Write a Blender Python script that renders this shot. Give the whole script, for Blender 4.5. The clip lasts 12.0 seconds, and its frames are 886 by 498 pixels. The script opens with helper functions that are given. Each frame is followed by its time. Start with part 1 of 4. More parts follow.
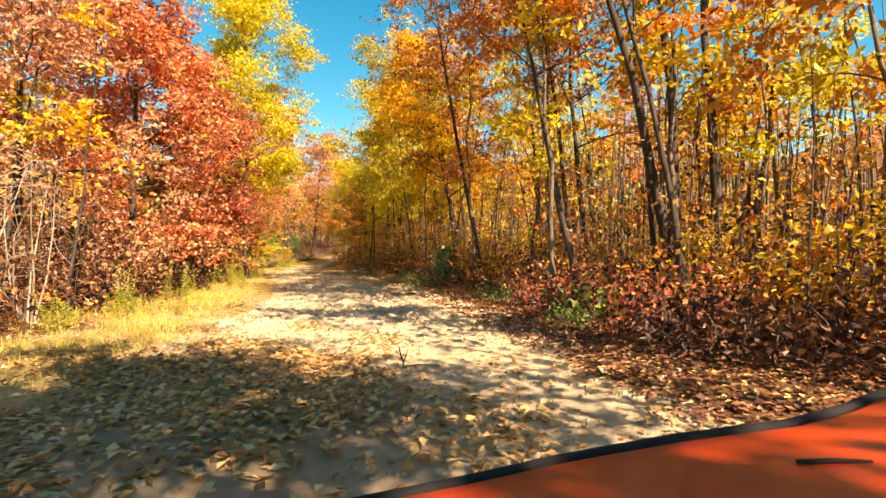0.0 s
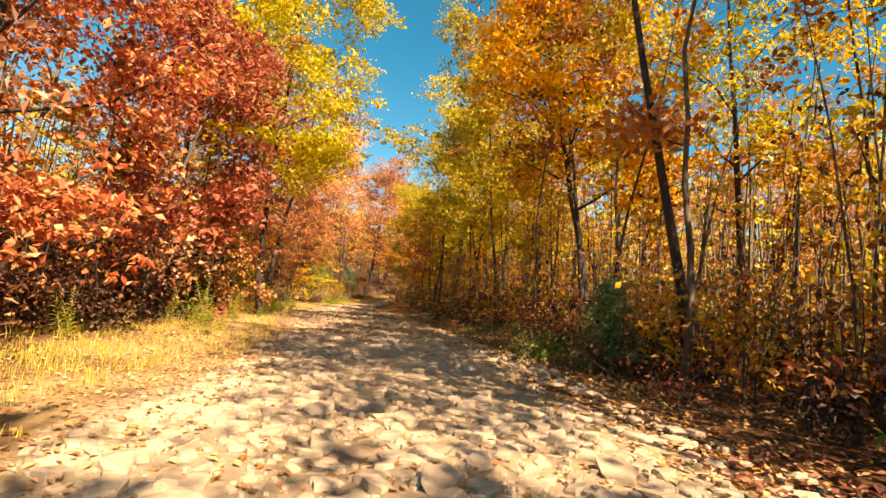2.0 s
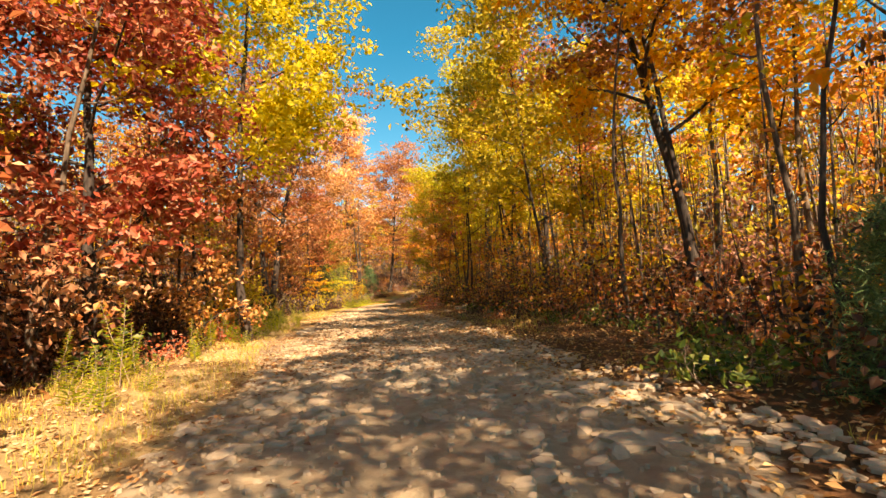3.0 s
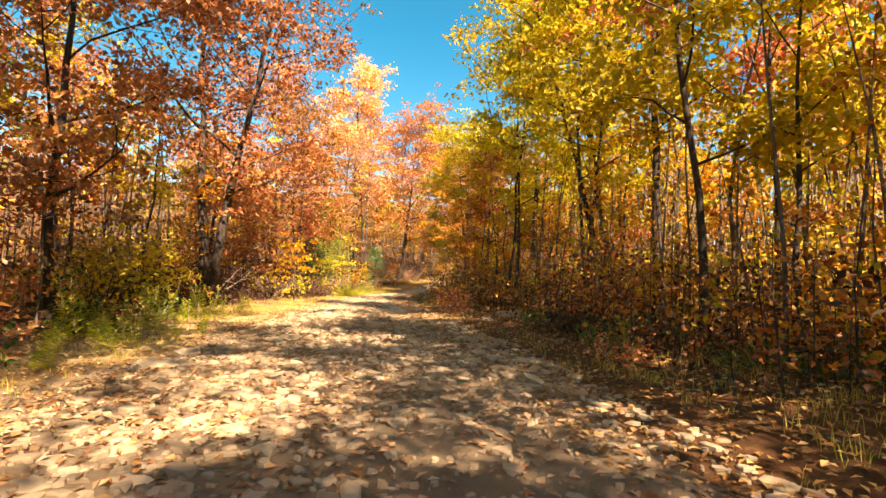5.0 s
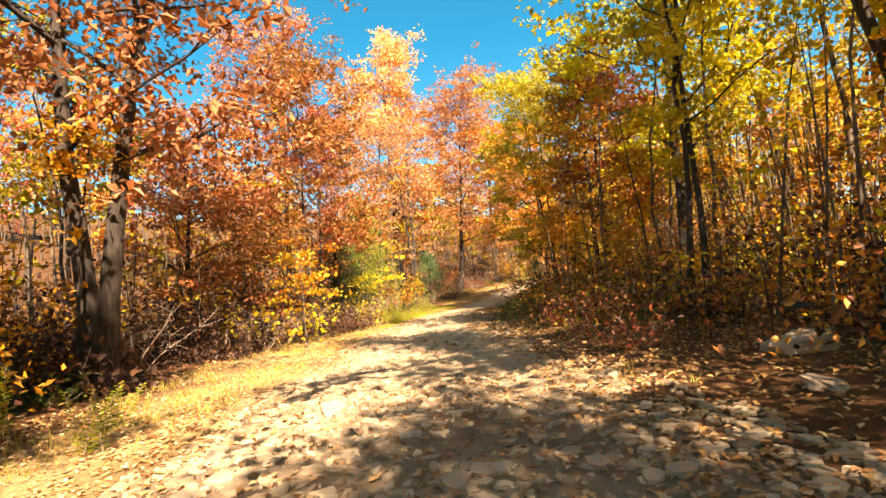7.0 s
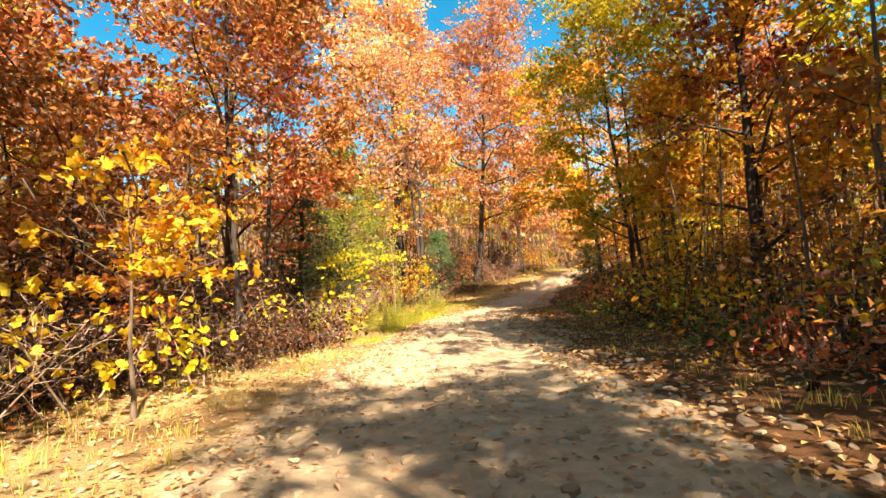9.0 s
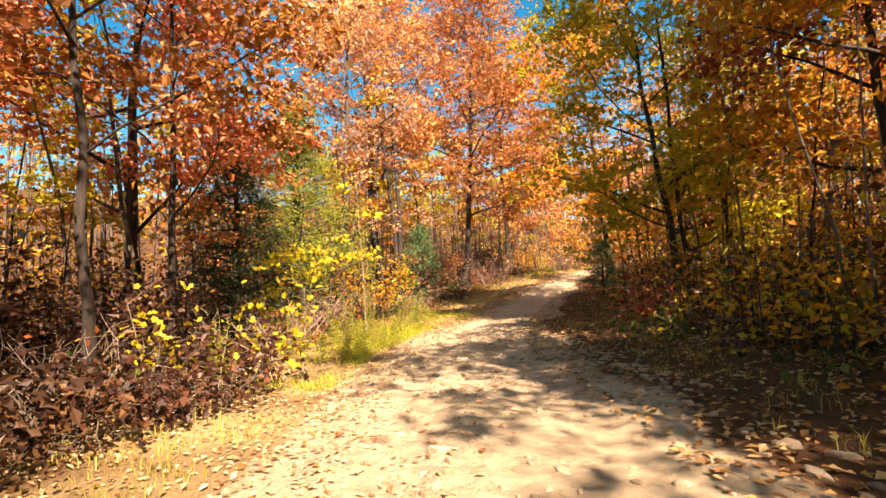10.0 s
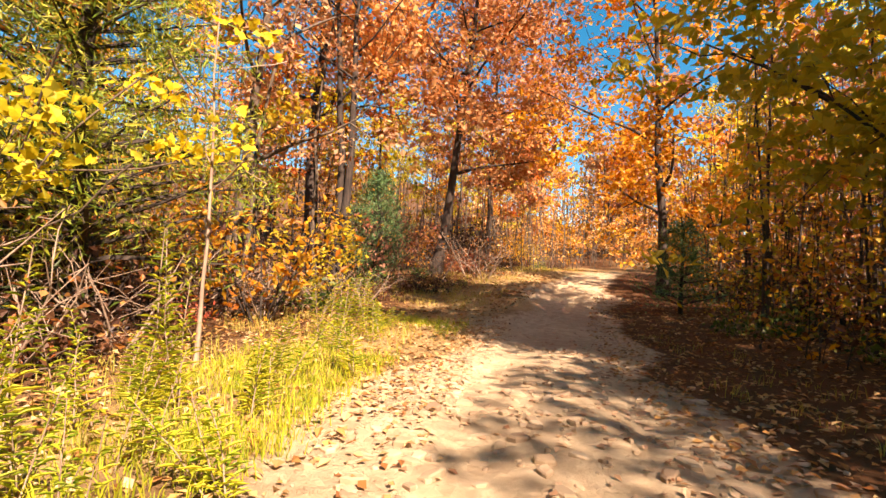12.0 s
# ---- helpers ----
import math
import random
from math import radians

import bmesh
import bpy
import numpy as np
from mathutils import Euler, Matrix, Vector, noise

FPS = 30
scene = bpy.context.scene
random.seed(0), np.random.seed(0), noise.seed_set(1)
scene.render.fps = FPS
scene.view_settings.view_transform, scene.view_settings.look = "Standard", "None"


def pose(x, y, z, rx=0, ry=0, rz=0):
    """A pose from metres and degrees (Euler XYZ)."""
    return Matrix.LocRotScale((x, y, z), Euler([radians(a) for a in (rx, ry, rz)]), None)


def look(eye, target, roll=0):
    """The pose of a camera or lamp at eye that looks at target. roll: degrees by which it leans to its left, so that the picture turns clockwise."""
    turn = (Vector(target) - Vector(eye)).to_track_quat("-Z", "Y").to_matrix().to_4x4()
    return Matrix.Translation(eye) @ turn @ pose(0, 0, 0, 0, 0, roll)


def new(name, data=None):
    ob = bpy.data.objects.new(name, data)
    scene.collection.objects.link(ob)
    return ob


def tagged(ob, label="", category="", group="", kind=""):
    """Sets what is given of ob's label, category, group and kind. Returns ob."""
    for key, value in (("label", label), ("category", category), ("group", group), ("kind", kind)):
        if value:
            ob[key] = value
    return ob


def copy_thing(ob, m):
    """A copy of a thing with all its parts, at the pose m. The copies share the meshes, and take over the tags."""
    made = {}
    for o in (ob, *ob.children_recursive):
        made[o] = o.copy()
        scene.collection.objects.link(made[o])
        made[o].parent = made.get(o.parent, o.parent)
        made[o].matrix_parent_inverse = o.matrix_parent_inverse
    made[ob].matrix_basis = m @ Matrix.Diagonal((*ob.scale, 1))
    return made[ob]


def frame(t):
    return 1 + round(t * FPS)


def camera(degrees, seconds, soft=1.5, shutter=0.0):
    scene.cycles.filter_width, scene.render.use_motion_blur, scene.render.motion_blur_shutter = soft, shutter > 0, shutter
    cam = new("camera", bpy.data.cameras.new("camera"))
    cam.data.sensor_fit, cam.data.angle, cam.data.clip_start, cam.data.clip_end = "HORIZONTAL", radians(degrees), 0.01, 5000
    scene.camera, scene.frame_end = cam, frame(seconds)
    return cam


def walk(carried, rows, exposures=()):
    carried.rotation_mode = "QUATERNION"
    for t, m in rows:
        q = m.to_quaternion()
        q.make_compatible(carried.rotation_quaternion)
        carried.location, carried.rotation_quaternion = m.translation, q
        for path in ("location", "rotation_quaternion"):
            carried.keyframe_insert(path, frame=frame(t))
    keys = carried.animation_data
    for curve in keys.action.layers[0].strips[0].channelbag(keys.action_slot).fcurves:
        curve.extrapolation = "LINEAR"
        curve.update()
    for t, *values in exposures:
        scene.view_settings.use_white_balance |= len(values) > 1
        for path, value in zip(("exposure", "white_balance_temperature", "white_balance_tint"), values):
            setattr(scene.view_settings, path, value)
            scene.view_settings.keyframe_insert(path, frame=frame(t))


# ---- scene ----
cam = camera(84.0, 12.0)
PATH = [
    (0, (-0.352, 1.201, 1.519), (-0.36, 3.201, 1.542), -0.1),
    (0.5, (-0.806, 3.969, 1.456), (-0.852, 5.968, 1.503), 1.9),
    (1, (-1.266, 6.729, 1.36), (-1.372, 8.726, 1.399), 3.2),
    (1.5, (-1.896, 9.454, 1.285), (-2.069, 11.444, 1.382), 4.5),
    (2, (-2.559, 12.123, 1.284), (-2.814, 14.096, 1.49), 4.7),
    (2.5, (-3.181, 14.774, 1.343), (-3.479, 16.741, 1.546), 0.9),
    (3, (-3.796, 17.391, 1.397), (-4.128, 19.357, 1.555), -2.9),
    (3.2, (-4.06, 18.453, 1.403), (-4.404, 20.418, 1.545), -3.8),
    (4.8, (-6.309, 27.124, 1.378), (-6.688, 29.084, 1.495), 1.6),
    (5, (-6.613, 28.206, 1.379), (-7.002, 30.164, 1.503), 1.9),
    (5.5, (-7.453, 30.878, 1.379), (-7.883, 32.826, 1.525), 2.7),
    (6, (-8.389, 33.497, 1.395), (-8.865, 35.436, 1.505), 1.6),
    (6.5, (-9.396, 36.032, 1.41), (-9.924, 37.949, 1.631), -4.2),
    (7, (-10.351, 38.509, 1.423), (-10.93, 40.416, 1.586), -5.5),
    (7.2, (-10.726, 39.465, 1.419), (-11.319, 41.372, 1.528), -4.6),
    (8.8, (-13.708, 47.013, 1.359), (-14.323, 48.912, 1.48), -4.4),
    (9, (-14.079, 47.934, 1.356), (-14.677, 49.838, 1.487), -3.5),
    (9.5, (-14.991, 50.181, 1.347), (-15.553, 52.1, 1.411), -2.2),
    (10, (-15.763, 52.451, 1.364), (-16.274, 54.379, 1.509), -3.9),
    (10.5, (-16.584, 54.688, 1.356), (-17.067, 56.627, 1.447), -2.6),
    (11, (-17.325, 56.905, 1.306), (-17.773, 58.851, 1.409), -0.7),
    (11.5, (-17.976, 59.316, 1.259), (-18.377, 61.268, 1.428), 1.6),
    (12, (-18.607, 61.64, 1.196), (-18.948, 63.608, 1.295), 3.0),
]
walk(cam, [(t, look(eye, target, roll)) for t, eye, target, roll in PATH], ((0, 1.80, 8300, 20), (1, 1.64, 8600, 27), (1.6, 1.54, 8700, 28), (2.5, 1.52, 8600, 28), (3.5, 1.74, 8500, 25), (5, 1.92, 8300, 27), (7, 1.98, 7900, 24), (9, 1.90, 7350, 23), (10, 1.70, 7500, 30), (11, 1.70, 7550, 31), (12, 1.60, 7650, 36)))


# ---------------- world, sun, exposure ----------------
SUN_AZ, SUN_EL = 141.0, 43.0            # degrees clockwise from +y, degrees up
to_sun = Vector((math.sin(radians(SUN_AZ)) * math.cos(radians(SUN_EL)),
                 math.cos(radians(SUN_AZ)) * math.cos(radians(SUN_EL)),
                 math.sin(radians(SUN_EL))))
world = bpy.data.worlds.new("sky")
scene.world = world
world.use_nodes = True
wn = world.node_tree.nodes
sky = wn.new("ShaderNodeTexSky")
sky.sky_type, sky.sun_disc = "NISHITA", False
sky.sun_elevation, sky.sun_rotation = radians(SUN_EL), radians(SUN_AZ)
sky.air_density, sky.dust_density, sky.ozone_density = 1.0, 0.0, 1.0
wn["Background"].inputs["Strength"].default_value = 0.07
deep = wn.new("ShaderNodeHueSaturation")
deep.inputs["Hue"].default_value, deep.inputs["Saturation"].default_value = 0.474, 1.55
world.node_tree.links.new(sky.outputs[0], deep.inputs["Color"])
world.node_tree.links.new(deep.outputs[0], wn["Background"].inputs["Color"])
sun = new("sun", bpy.data.lights.new("sun", "SUN"))
sun.data.energy, sun.data.angle, sun.data.color = 5.0, radians(0.55), (1.0, 0.89, 0.70)
sun.matrix_world = look((0, 0, 60), Vector((0, 0, 60)) - to_sun)

# ---------------- materials ----------------
def material(name):
    m = bpy.data.materials.new(name)
    m.use_nodes = True
    nt = m.node_tree
    return m, nt, nt.nodes["Principled BSDF"], nt.nodes["Material Output"]


def ramp(nt, colours, source):
    r = nt.nodes.new("ShaderNodeValToRGB")
    els = r.color_ramp.elements
    while len(els) < len(colours):
        els.new(0.5)
    for k, c in enumerate(colours):
        els[k].position = k / (len(colours) - 1)
        els[k].color = (*c, 1)
    nt.links.new(source, r.inputs[0])
    return r.outputs[0]


def noise_of(nt, scale, detail=4.0, stretch=(1, 1, 1), rough=0.6):
    tc = nt.nodes.new("ShaderNodeTexCoord")
    mp = nt.nodes.new("ShaderNodeMapping")
    mp.inputs["Scale"].default_value = stretch
    nz = nt.nodes.new("ShaderNodeTexNoise")
    nz.inputs["Scale"].default_value, nz.inputs["Detail"].default_value = scale, detail
    nz.inputs["Roughness"].default_value = rough
    nt.links.new(tc.outputs["Object"], mp.inputs[0])
    nt.links.new(mp.outputs[0], nz.inputs["Vector"])
    return nz.outputs["Fac"]


def bump(nt, bsdf, height, strength, dist):
    b = nt.nodes.new("ShaderNodeBump")
    b.inputs["Strength"].default_value, b.inputs["Distance"].default_value = strength, dist
    nt.links.new(height, b.inputs["Height"])
    nt.links.new(b.outputs[0], bsdf.inputs["Normal"])


def mix_colour(nt, fac, a, b):
    x = nt.nodes.new("ShaderNodeMix")
    x.data_type = "RGBA"
    for sock, v in ((x.inputs[0], fac), (x.inputs[6], a), (x.inputs[7], b)):
        if isinstance(v, (int, float)):
            sock.default_value = v
        elif isinstance(v, tuple):
            sock.default_value = (*v, 1)
        else:
            nt.links.new(v, sock)
    return x.outputs[2]


def leaf_material(name, colours, glow=0.33, vary=0.25, rough=0.5):
    """Foliage: a hue for each leaf, a shift for each tree, light passing through the blade."""
    m, nt, bsdf, out = material(name)
    geo = nt.nodes.new("ShaderNodeNewGeometry")
    col = ramp(nt, colours, geo.outputs["Random Per Island"])
    info = nt.nodes.new("ShaderNodeObjectInfo")
    span = nt.nodes.new("ShaderNodeMapRange")
    span.inputs["To Min"].default_value, span.inputs["To Max"].default_value = 1 - vary, 1 + vary
    nt.links.new(info.outputs["Random"], span.inputs[0])
    hue = nt.nodes.new("ShaderNodeMapRange")
    hue.inputs["To Min"].default_value, hue.inputs["To Max"].default_value = 0.487, 0.515
    mul = nt.nodes.new("ShaderNodeMath")
    mul.operation = "FRACT"
    seven = nt.nodes.new("ShaderNodeMath")
    seven.operation = "MULTIPLY"
    seven.inputs[1].default_value = 7.31
    nt.links.new(info.outputs["Random"], seven.inputs[0])
    nt.links.new(seven.outputs[0], mul.inputs[0])
    nt.links.new(mul.outputs[0], hue.inputs[0])
    hs = nt.nodes.new("ShaderNodeHueSaturation")
    nt.links.new(hue.outputs[0], hs.inputs["Hue"])
    nt.links.new(span.outputs[0], hs.inputs["Value"])
    nt.links.new(col, hs.inputs["Color"])
    nt.links.new(hs.outputs[0], bsdf.inputs["Base Color"])
    bsdf.inputs["Roughness"].default_value = rough
    bsdf.inputs["Specular IOR Level"].default_value = 0.35
    tr = nt.nodes.new("ShaderNodeBsdfTranslucent")
    nt.links.new(hs.outputs[0], tr.inputs["Color"])
    mx = nt.nodes.new("ShaderNodeMixShader")
    mx.inputs[0].default_value = glow
    nt.links.new(bsdf.outputs[0], mx.inputs[1])
    nt.links.new(tr.outputs[0], mx.inputs[2])
    nt.links.new(mx.outputs[0], out.inputs["Surface"])
    return m


def bark_material(name, dark, light):
    m, nt, bsdf, out = material(name)
    f = noise_of(nt, 9.0, 6.0, (1.6, 1.6, 0.22), 0.7)
    patches = noise_of(nt, 1.3, 3.0, (1, 1, 0.6))
    c = ramp(nt, [dark, dark, light, tuple(v * 1.25 for v in light)], f)
    lichen = ramp(nt, [(0, 0, 0), (0, 0, 0), (0.18, 0.18, 0.18)], patches)
    c = mix_colour(nt, lichen, c, tuple(v * 1.5 for v in light))
    nt.links.new(c, bsdf.inputs["Base Color"])
    bsdf.inputs["Roughness"].default_value = 0.9
    bump(nt, bsdf, f, 0.8, 0.03)
    return m


LEAF = {
    "red": leaf_material("leaf_red", [(0.31, 0.06, 0.028), (0.52, 0.13, 0.05), (0.64, 0.23, 0.09), (0.68, 0.38, 0.19)]),
    "orange": leaf_material("leaf_orange", [(0.48, 0.13, 0.015), (0.68, 0.24, 0.025), (0.76, 0.34, 0.045), (0.80, 0.46, 0.11)]),
    "yellow": leaf_material("leaf_yellow", [(0.58, 0.42, 0.02), (0.78, 0.61, 0.03), (0.84, 0.68, 0.05), (0.60, 0.57, 0.06)], 0.5),
    "gold": leaf_material("leaf_gold", [(0.50, 0.18, 0.012), (0.72, 0.34, 0.02), (0.78, 0.44, 0.03), (0.66, 0.44, 0.04)], 0.42),
    "rust": leaf_material("leaf_rust", [(0.22, 0.06, 0.015), (0.40, 0.13, 0.025), (0.50, 0.21, 0.05), (0.46, 0.26, 0.09)]),
    "olive": leaf_material("leaf_olive", [(0.32, 0.26, 0.02), (0.56, 0.43, 0.03), (0.70, 0.52, 0.03), (0.48, 0.37, 0.045)], 0.45),
    "blush": leaf_material("leaf_blush", [(0.42, 0.15, 0.07), (0.56, 0.28, 0.15), (0.64, 0.38, 0.22), (0.42, 0.13, 0.07)]),
    "russet": leaf_material("leaf_russet", [(0.30, 0.08, 0.025), (0.50, 0.17, 0.05), (0.62, 0.28, 0.10), (0.54, 0.28, 0.14)]),
    "peach": leaf_material("leaf_peach", [(0.58, 0.27, 0.08), (0.76, 0.44, 0.14), (0.82, 0.54, 0.20), (0.80, 0.58, 0.28)]),
    "amber": leaf_material("leaf_amber", [(0.54, 0.20, 0.045), (0.72, 0.33, 0.08), (0.80, 0.44, 0.13), (0.82, 0.55, 0.25)], 0.38),
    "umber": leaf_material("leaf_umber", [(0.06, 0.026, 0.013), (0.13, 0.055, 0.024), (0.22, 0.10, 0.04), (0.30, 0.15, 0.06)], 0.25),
    # near-black brown: the shade inside the brush is put into the leaf colour
    "bramble": leaf_material("leaf_shade_brown", [(0.022, 0.010, 0.006), (0.05, 0.02, 0.010), (0.09, 0.038, 0.018), (0.17, 0.075, 0.03)], 0.15),
    "green": leaf_material("leaf_green", [(0.03, 0.07, 0.015), (0.07, 0.13, 0.02), (0.15, 0.20, 0.03), (0.26, 0.28, 0.04)]),
}
NEEDLE = leaf_material("needles", [(0.04, 0.10, 0.035), (0.08, 0.18, 0.06), (0.16, 0.26, 0.09)], 0.2, 0.3)
# a shaded and a sunlit needle copy, the fall of light put into the colour
NEEDLE_SHADE = leaf_material("needles_shaded", [(0.012, 0.026, 0.010), (0.026, 0.05, 0.018), (0.06, 0.085, 0.03)], 0.1, 0.2)
NEEDLE_LIT = leaf_material("needles_sunlit", [(0.08, 0.17, 0.02), (0.26, 0.34, 0.03), (0.50, 0.48, 0.06)], 0.25, 0.2)
LITTER_PALE = leaf_material("bleached_leaf", [(0.26, 0.14, 0.06), (0.42, 0.27, 0.13), (0.56, 0.41, 0.23), (0.60, 0.48, 0.30), (0.36, 0.16, 0.05)], 0.12, 0.0, 0.6)
LITTER = leaf_material("fallen_leaf", [(0.16, 0.06, 0.02), (0.36, 0.15, 0.045), (0.52, 0.27, 0.10), (0.60, 0.40, 0.20), (0.34, 0.10, 0.03)], 0.12, 0.0, 0.6)
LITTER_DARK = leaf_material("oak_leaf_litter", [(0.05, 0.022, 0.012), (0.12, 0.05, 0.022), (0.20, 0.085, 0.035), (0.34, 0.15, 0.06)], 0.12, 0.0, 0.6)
GRASS = leaf_material("dry_grass", [(0.42, 0.30, 0.06), (0.60, 0.46, 0.12), (0.50, 0.45, 0.08), (0.30, 0.30, 0.04)], 0.35, 0.1)
WEED = leaf_material("weed_leaf", [(0.20, 0.30, 0.02), (0.42, 0.47, 0.03), (0.62, 0.58, 0.05)], 0.4, 0.2)
BARK = bark_material("bark_dark", (0.012, 0.009, 0.007), (0.075, 0.056, 0.042))
BARK_PALE = bark_material("bark_grey", (0.035, 0.025, 0.018), (0.20, 0.15, 0.10))
TWIG = bark_material("dry_twig", (0.20, 0.14, 0.10), (0.48, 0.37, 0.27))


def ground_material():
    m, nt, bsdf, out = material("sandy_track_and_leaf_floor")
    at = nt.nodes.new("ShaderNodeAttribute")
    at.attribute_name = "track"
    fine, mid, wide = noise_of(nt, 45, 6, rough=0.75), noise_of(nt, 5.5, 6), noise_of(nt, 0.55, 4)
    sand = ramp(nt, [(0.34, 0.255, 0.15), (0.57, 0.45, 0.28), (0.73, 0.60, 0.39), (0.83, 0.71, 0.49)], mid)
    grit = ramp(nt, [(0.35, 0.35, 0.35), (0, 0, 0), (0, 0, 0)], fine)
    sand = mix_colour(nt, grit, sand, (0.28, 0.20, 0.13))
    stain = ramp(nt, [(0.7, 0.7, 0.7), (0.25, 0.25, 0.25), (0, 0, 0), (0, 0, 0)], wide)
    sand = mix_colour(nt, stain, sand, (0.36, 0.26, 0.17))
    vor = nt.nodes.new("ShaderNodeTexVoronoi")
    vor.inputs["Scale"].default_value = 9.0
    tcv = nt.nodes.new("ShaderNodeTexCoord")
    nt.links.new(tcv.outputs["Object"], vor.inputs["Vector"])
    cell = nt.nodes.new("ShaderNodeSeparateColor")
    nt.links.new(vor.outputs["Color"], cell.inputs[0])
    chip = ramp(nt, [(0.55, 0.55, 0.55), (0.0, 0.0, 0.0), (0.0, 0.0, 0.0), (0.3, 0.3, 0.3)], cell.outputs[0])
    sand = mix_colour(nt, chip, sand, (0.40, 0.28, 0.17))
    stony = nt.nodes.new("ShaderNodeAttribute")
    stony.attribute_name = "stony"
    soil_sand = ramp(nt, [(0.13, 0.09, 0.055), (0.24, 0.17, 0.11), (0.36, 0.275, 0.18)], fine)
    sand = mix_colour(nt, stony.outputs["Fac"], sand, soil_sand)
    floor = ramp(nt, [(0.035, 0.018, 0.009), (0.10, 0.048, 0.02), (0.20, 0.095, 0.04), (0.27, 0.16, 0.075)], fine)
    soil = ramp(nt, [(0, 0, 0), (0.25, 0.25, 0.25), (0.7, 0.7, 0.7)], mid)
    floor = mix_colour(nt, soil, floor, (0.075, 0.045, 0.025))
    edge = nt.nodes.new("ShaderNodeMath")
    edge.operation = "MULTIPLY_ADD"
    edge.inputs[1].default_value, edge.inputs[2].default_value = 0.9, -0.45
    nt.links.new(mid, edge.inputs[0])
    add = nt.nodes.new("ShaderNodeMath")
    nt.links.new(edge.outputs[0], add.inputs[0])
    nt.links.new(at.outputs["Fac"], add.inputs[1])
    mr = nt.nodes.new("ShaderNodeMapRange")
    mr.inputs["From Min"].default_value, mr.inputs["From Max"].default_value = 0.35, 0.65
    nt.links.new(add.outputs[0], mr.inputs[0])
    verge = nt.nodes.new("ShaderNodeAttribute")
    verge.attribute_name = "verge"
    straw = ramp(nt, [(0.22, 0.12, 0.05), (0.42, 0.28, 0.12), (0.56, 0.42, 0.20), (0.62, 0.50, 0.28)], fine)
    floor = mix_colour(nt, verge.outputs["Fac"], floor, straw)
    nt.links.new(mix_colour(nt, mr.outputs[0], floor, sand), bsdf.inputs["Base Color"])
    bsdf.inputs["Roughness"].default_value = 0.95
    bsdf.inputs["Specular IOR Level"].default_value = 0.15
    both = nt.nodes.new("ShaderNodeMath")
    both.operation = "MULTIPLY_ADD"
    both.inputs[1].default_value = 0.35
    nt.links.new(fine, both.inputs[0])
    nt.links.new(mid, both.inputs[2])
    bump(nt, bsdf, both.outputs[0], 0.9, 0.09)
    return m


GROUND = ground_material()


def stone_material():
    m, nt, bsdf, out = material("pale_field_stone")
    n1, n2 = noise_of(nt, 7, 6, rough=0.7), noise_of(nt, 40, 4)
    c = ramp(nt, [(0.26, 0.20, 0.13), (0.46, 0.37, 0.25), (0.60, 0.50, 0.36)], n1)
    info = nt.nodes.new("ShaderNodeObjectInfo")
    f = nt.nodes.new("ShaderNodeMath")
    f.operation = "MULTIPLY"
    f.inputs[1].default_value = 0.5
    nt.links.new(info.outputs["Random"], f.inputs[0])
    c = mix_colour(nt, f.outputs[0], c, (0.38, 0.28, 0.18))
    nt.links.new(c, bsdf.inputs["Base Color"])
    bsdf.inputs["Roughness"].default_value = 0.9
    bump(nt, bsdf, n2, 0.4, 0.02)
    return m


STONE = stone_material()


def cobble_material():
    m, nt, bsdf, out = material("brown_field_stone")
    n1, n2 = noise_of(nt, 6, 5, rough=0.7), noise_of(nt, 40, 4)
    geo = nt.nodes.new("ShaderNodeNewGeometry")
    each = ramp(nt, [(0.20, 0.14, 0.085), (0.36, 0.27, 0.165), (0.56, 0.45, 0.30), (0.43, 0.335, 0.215), (0.26, 0.18, 0.11)], geo.outputs["Random Per Island"])
    patch = ramp(nt, [(0, 0, 0), (0.12, 0.12, 0.12), (0.55, 0.55, 0.55)], n1)
    nt.links.new(mix_colour(nt, patch, each, (0.42, 0.32, 0.20)), bsdf.inputs["Base Color"])
    bsdf.inputs["Roughness"].default_value = 0.9
    bump(nt, bsdf, n2, 0.4, 0.02)
    return m


COBBLE = cobble_material()


# ---------------- mesh helpers ----------------
def raw(name, V, F, mat):
    """A mesh from arrays of vertices and of faces that all have as many corners."""
    V, F = np.asarray(V, np.float32), np.asarray(F, np.int32)
    me = bpy.data.meshes.new(name)
    me.vertices.add(len(V))
    me.vertices.foreach_set("co", V.ravel())
    k = F.shape[1]
    me.loops.add(F.size)
    me.loops.foreach_set("vertex_index", F.ravel())
    me.polygons.add(len(F))
    me.polygons.foreach_set("loop_start", np.arange(0, F.size, k, dtype=np.int32))
    me.polygons.foreach_set("use_smooth", np.zeros(len(F), bool))
    me.materials.append(mat)
    me.update(calc_edges=True)
    return me


def smooth(me):
    me.polygons.foreach_set("use_smooth", np.ones(len(me.polygons), bool))
    return me


def part(name, me, parent, label=""):
    ob = new(name, me)
    ob.parent = parent
    return tagged(ob, label)


def thing(name, label, category, group=""):
    return tagged(new(name), label, category, group)


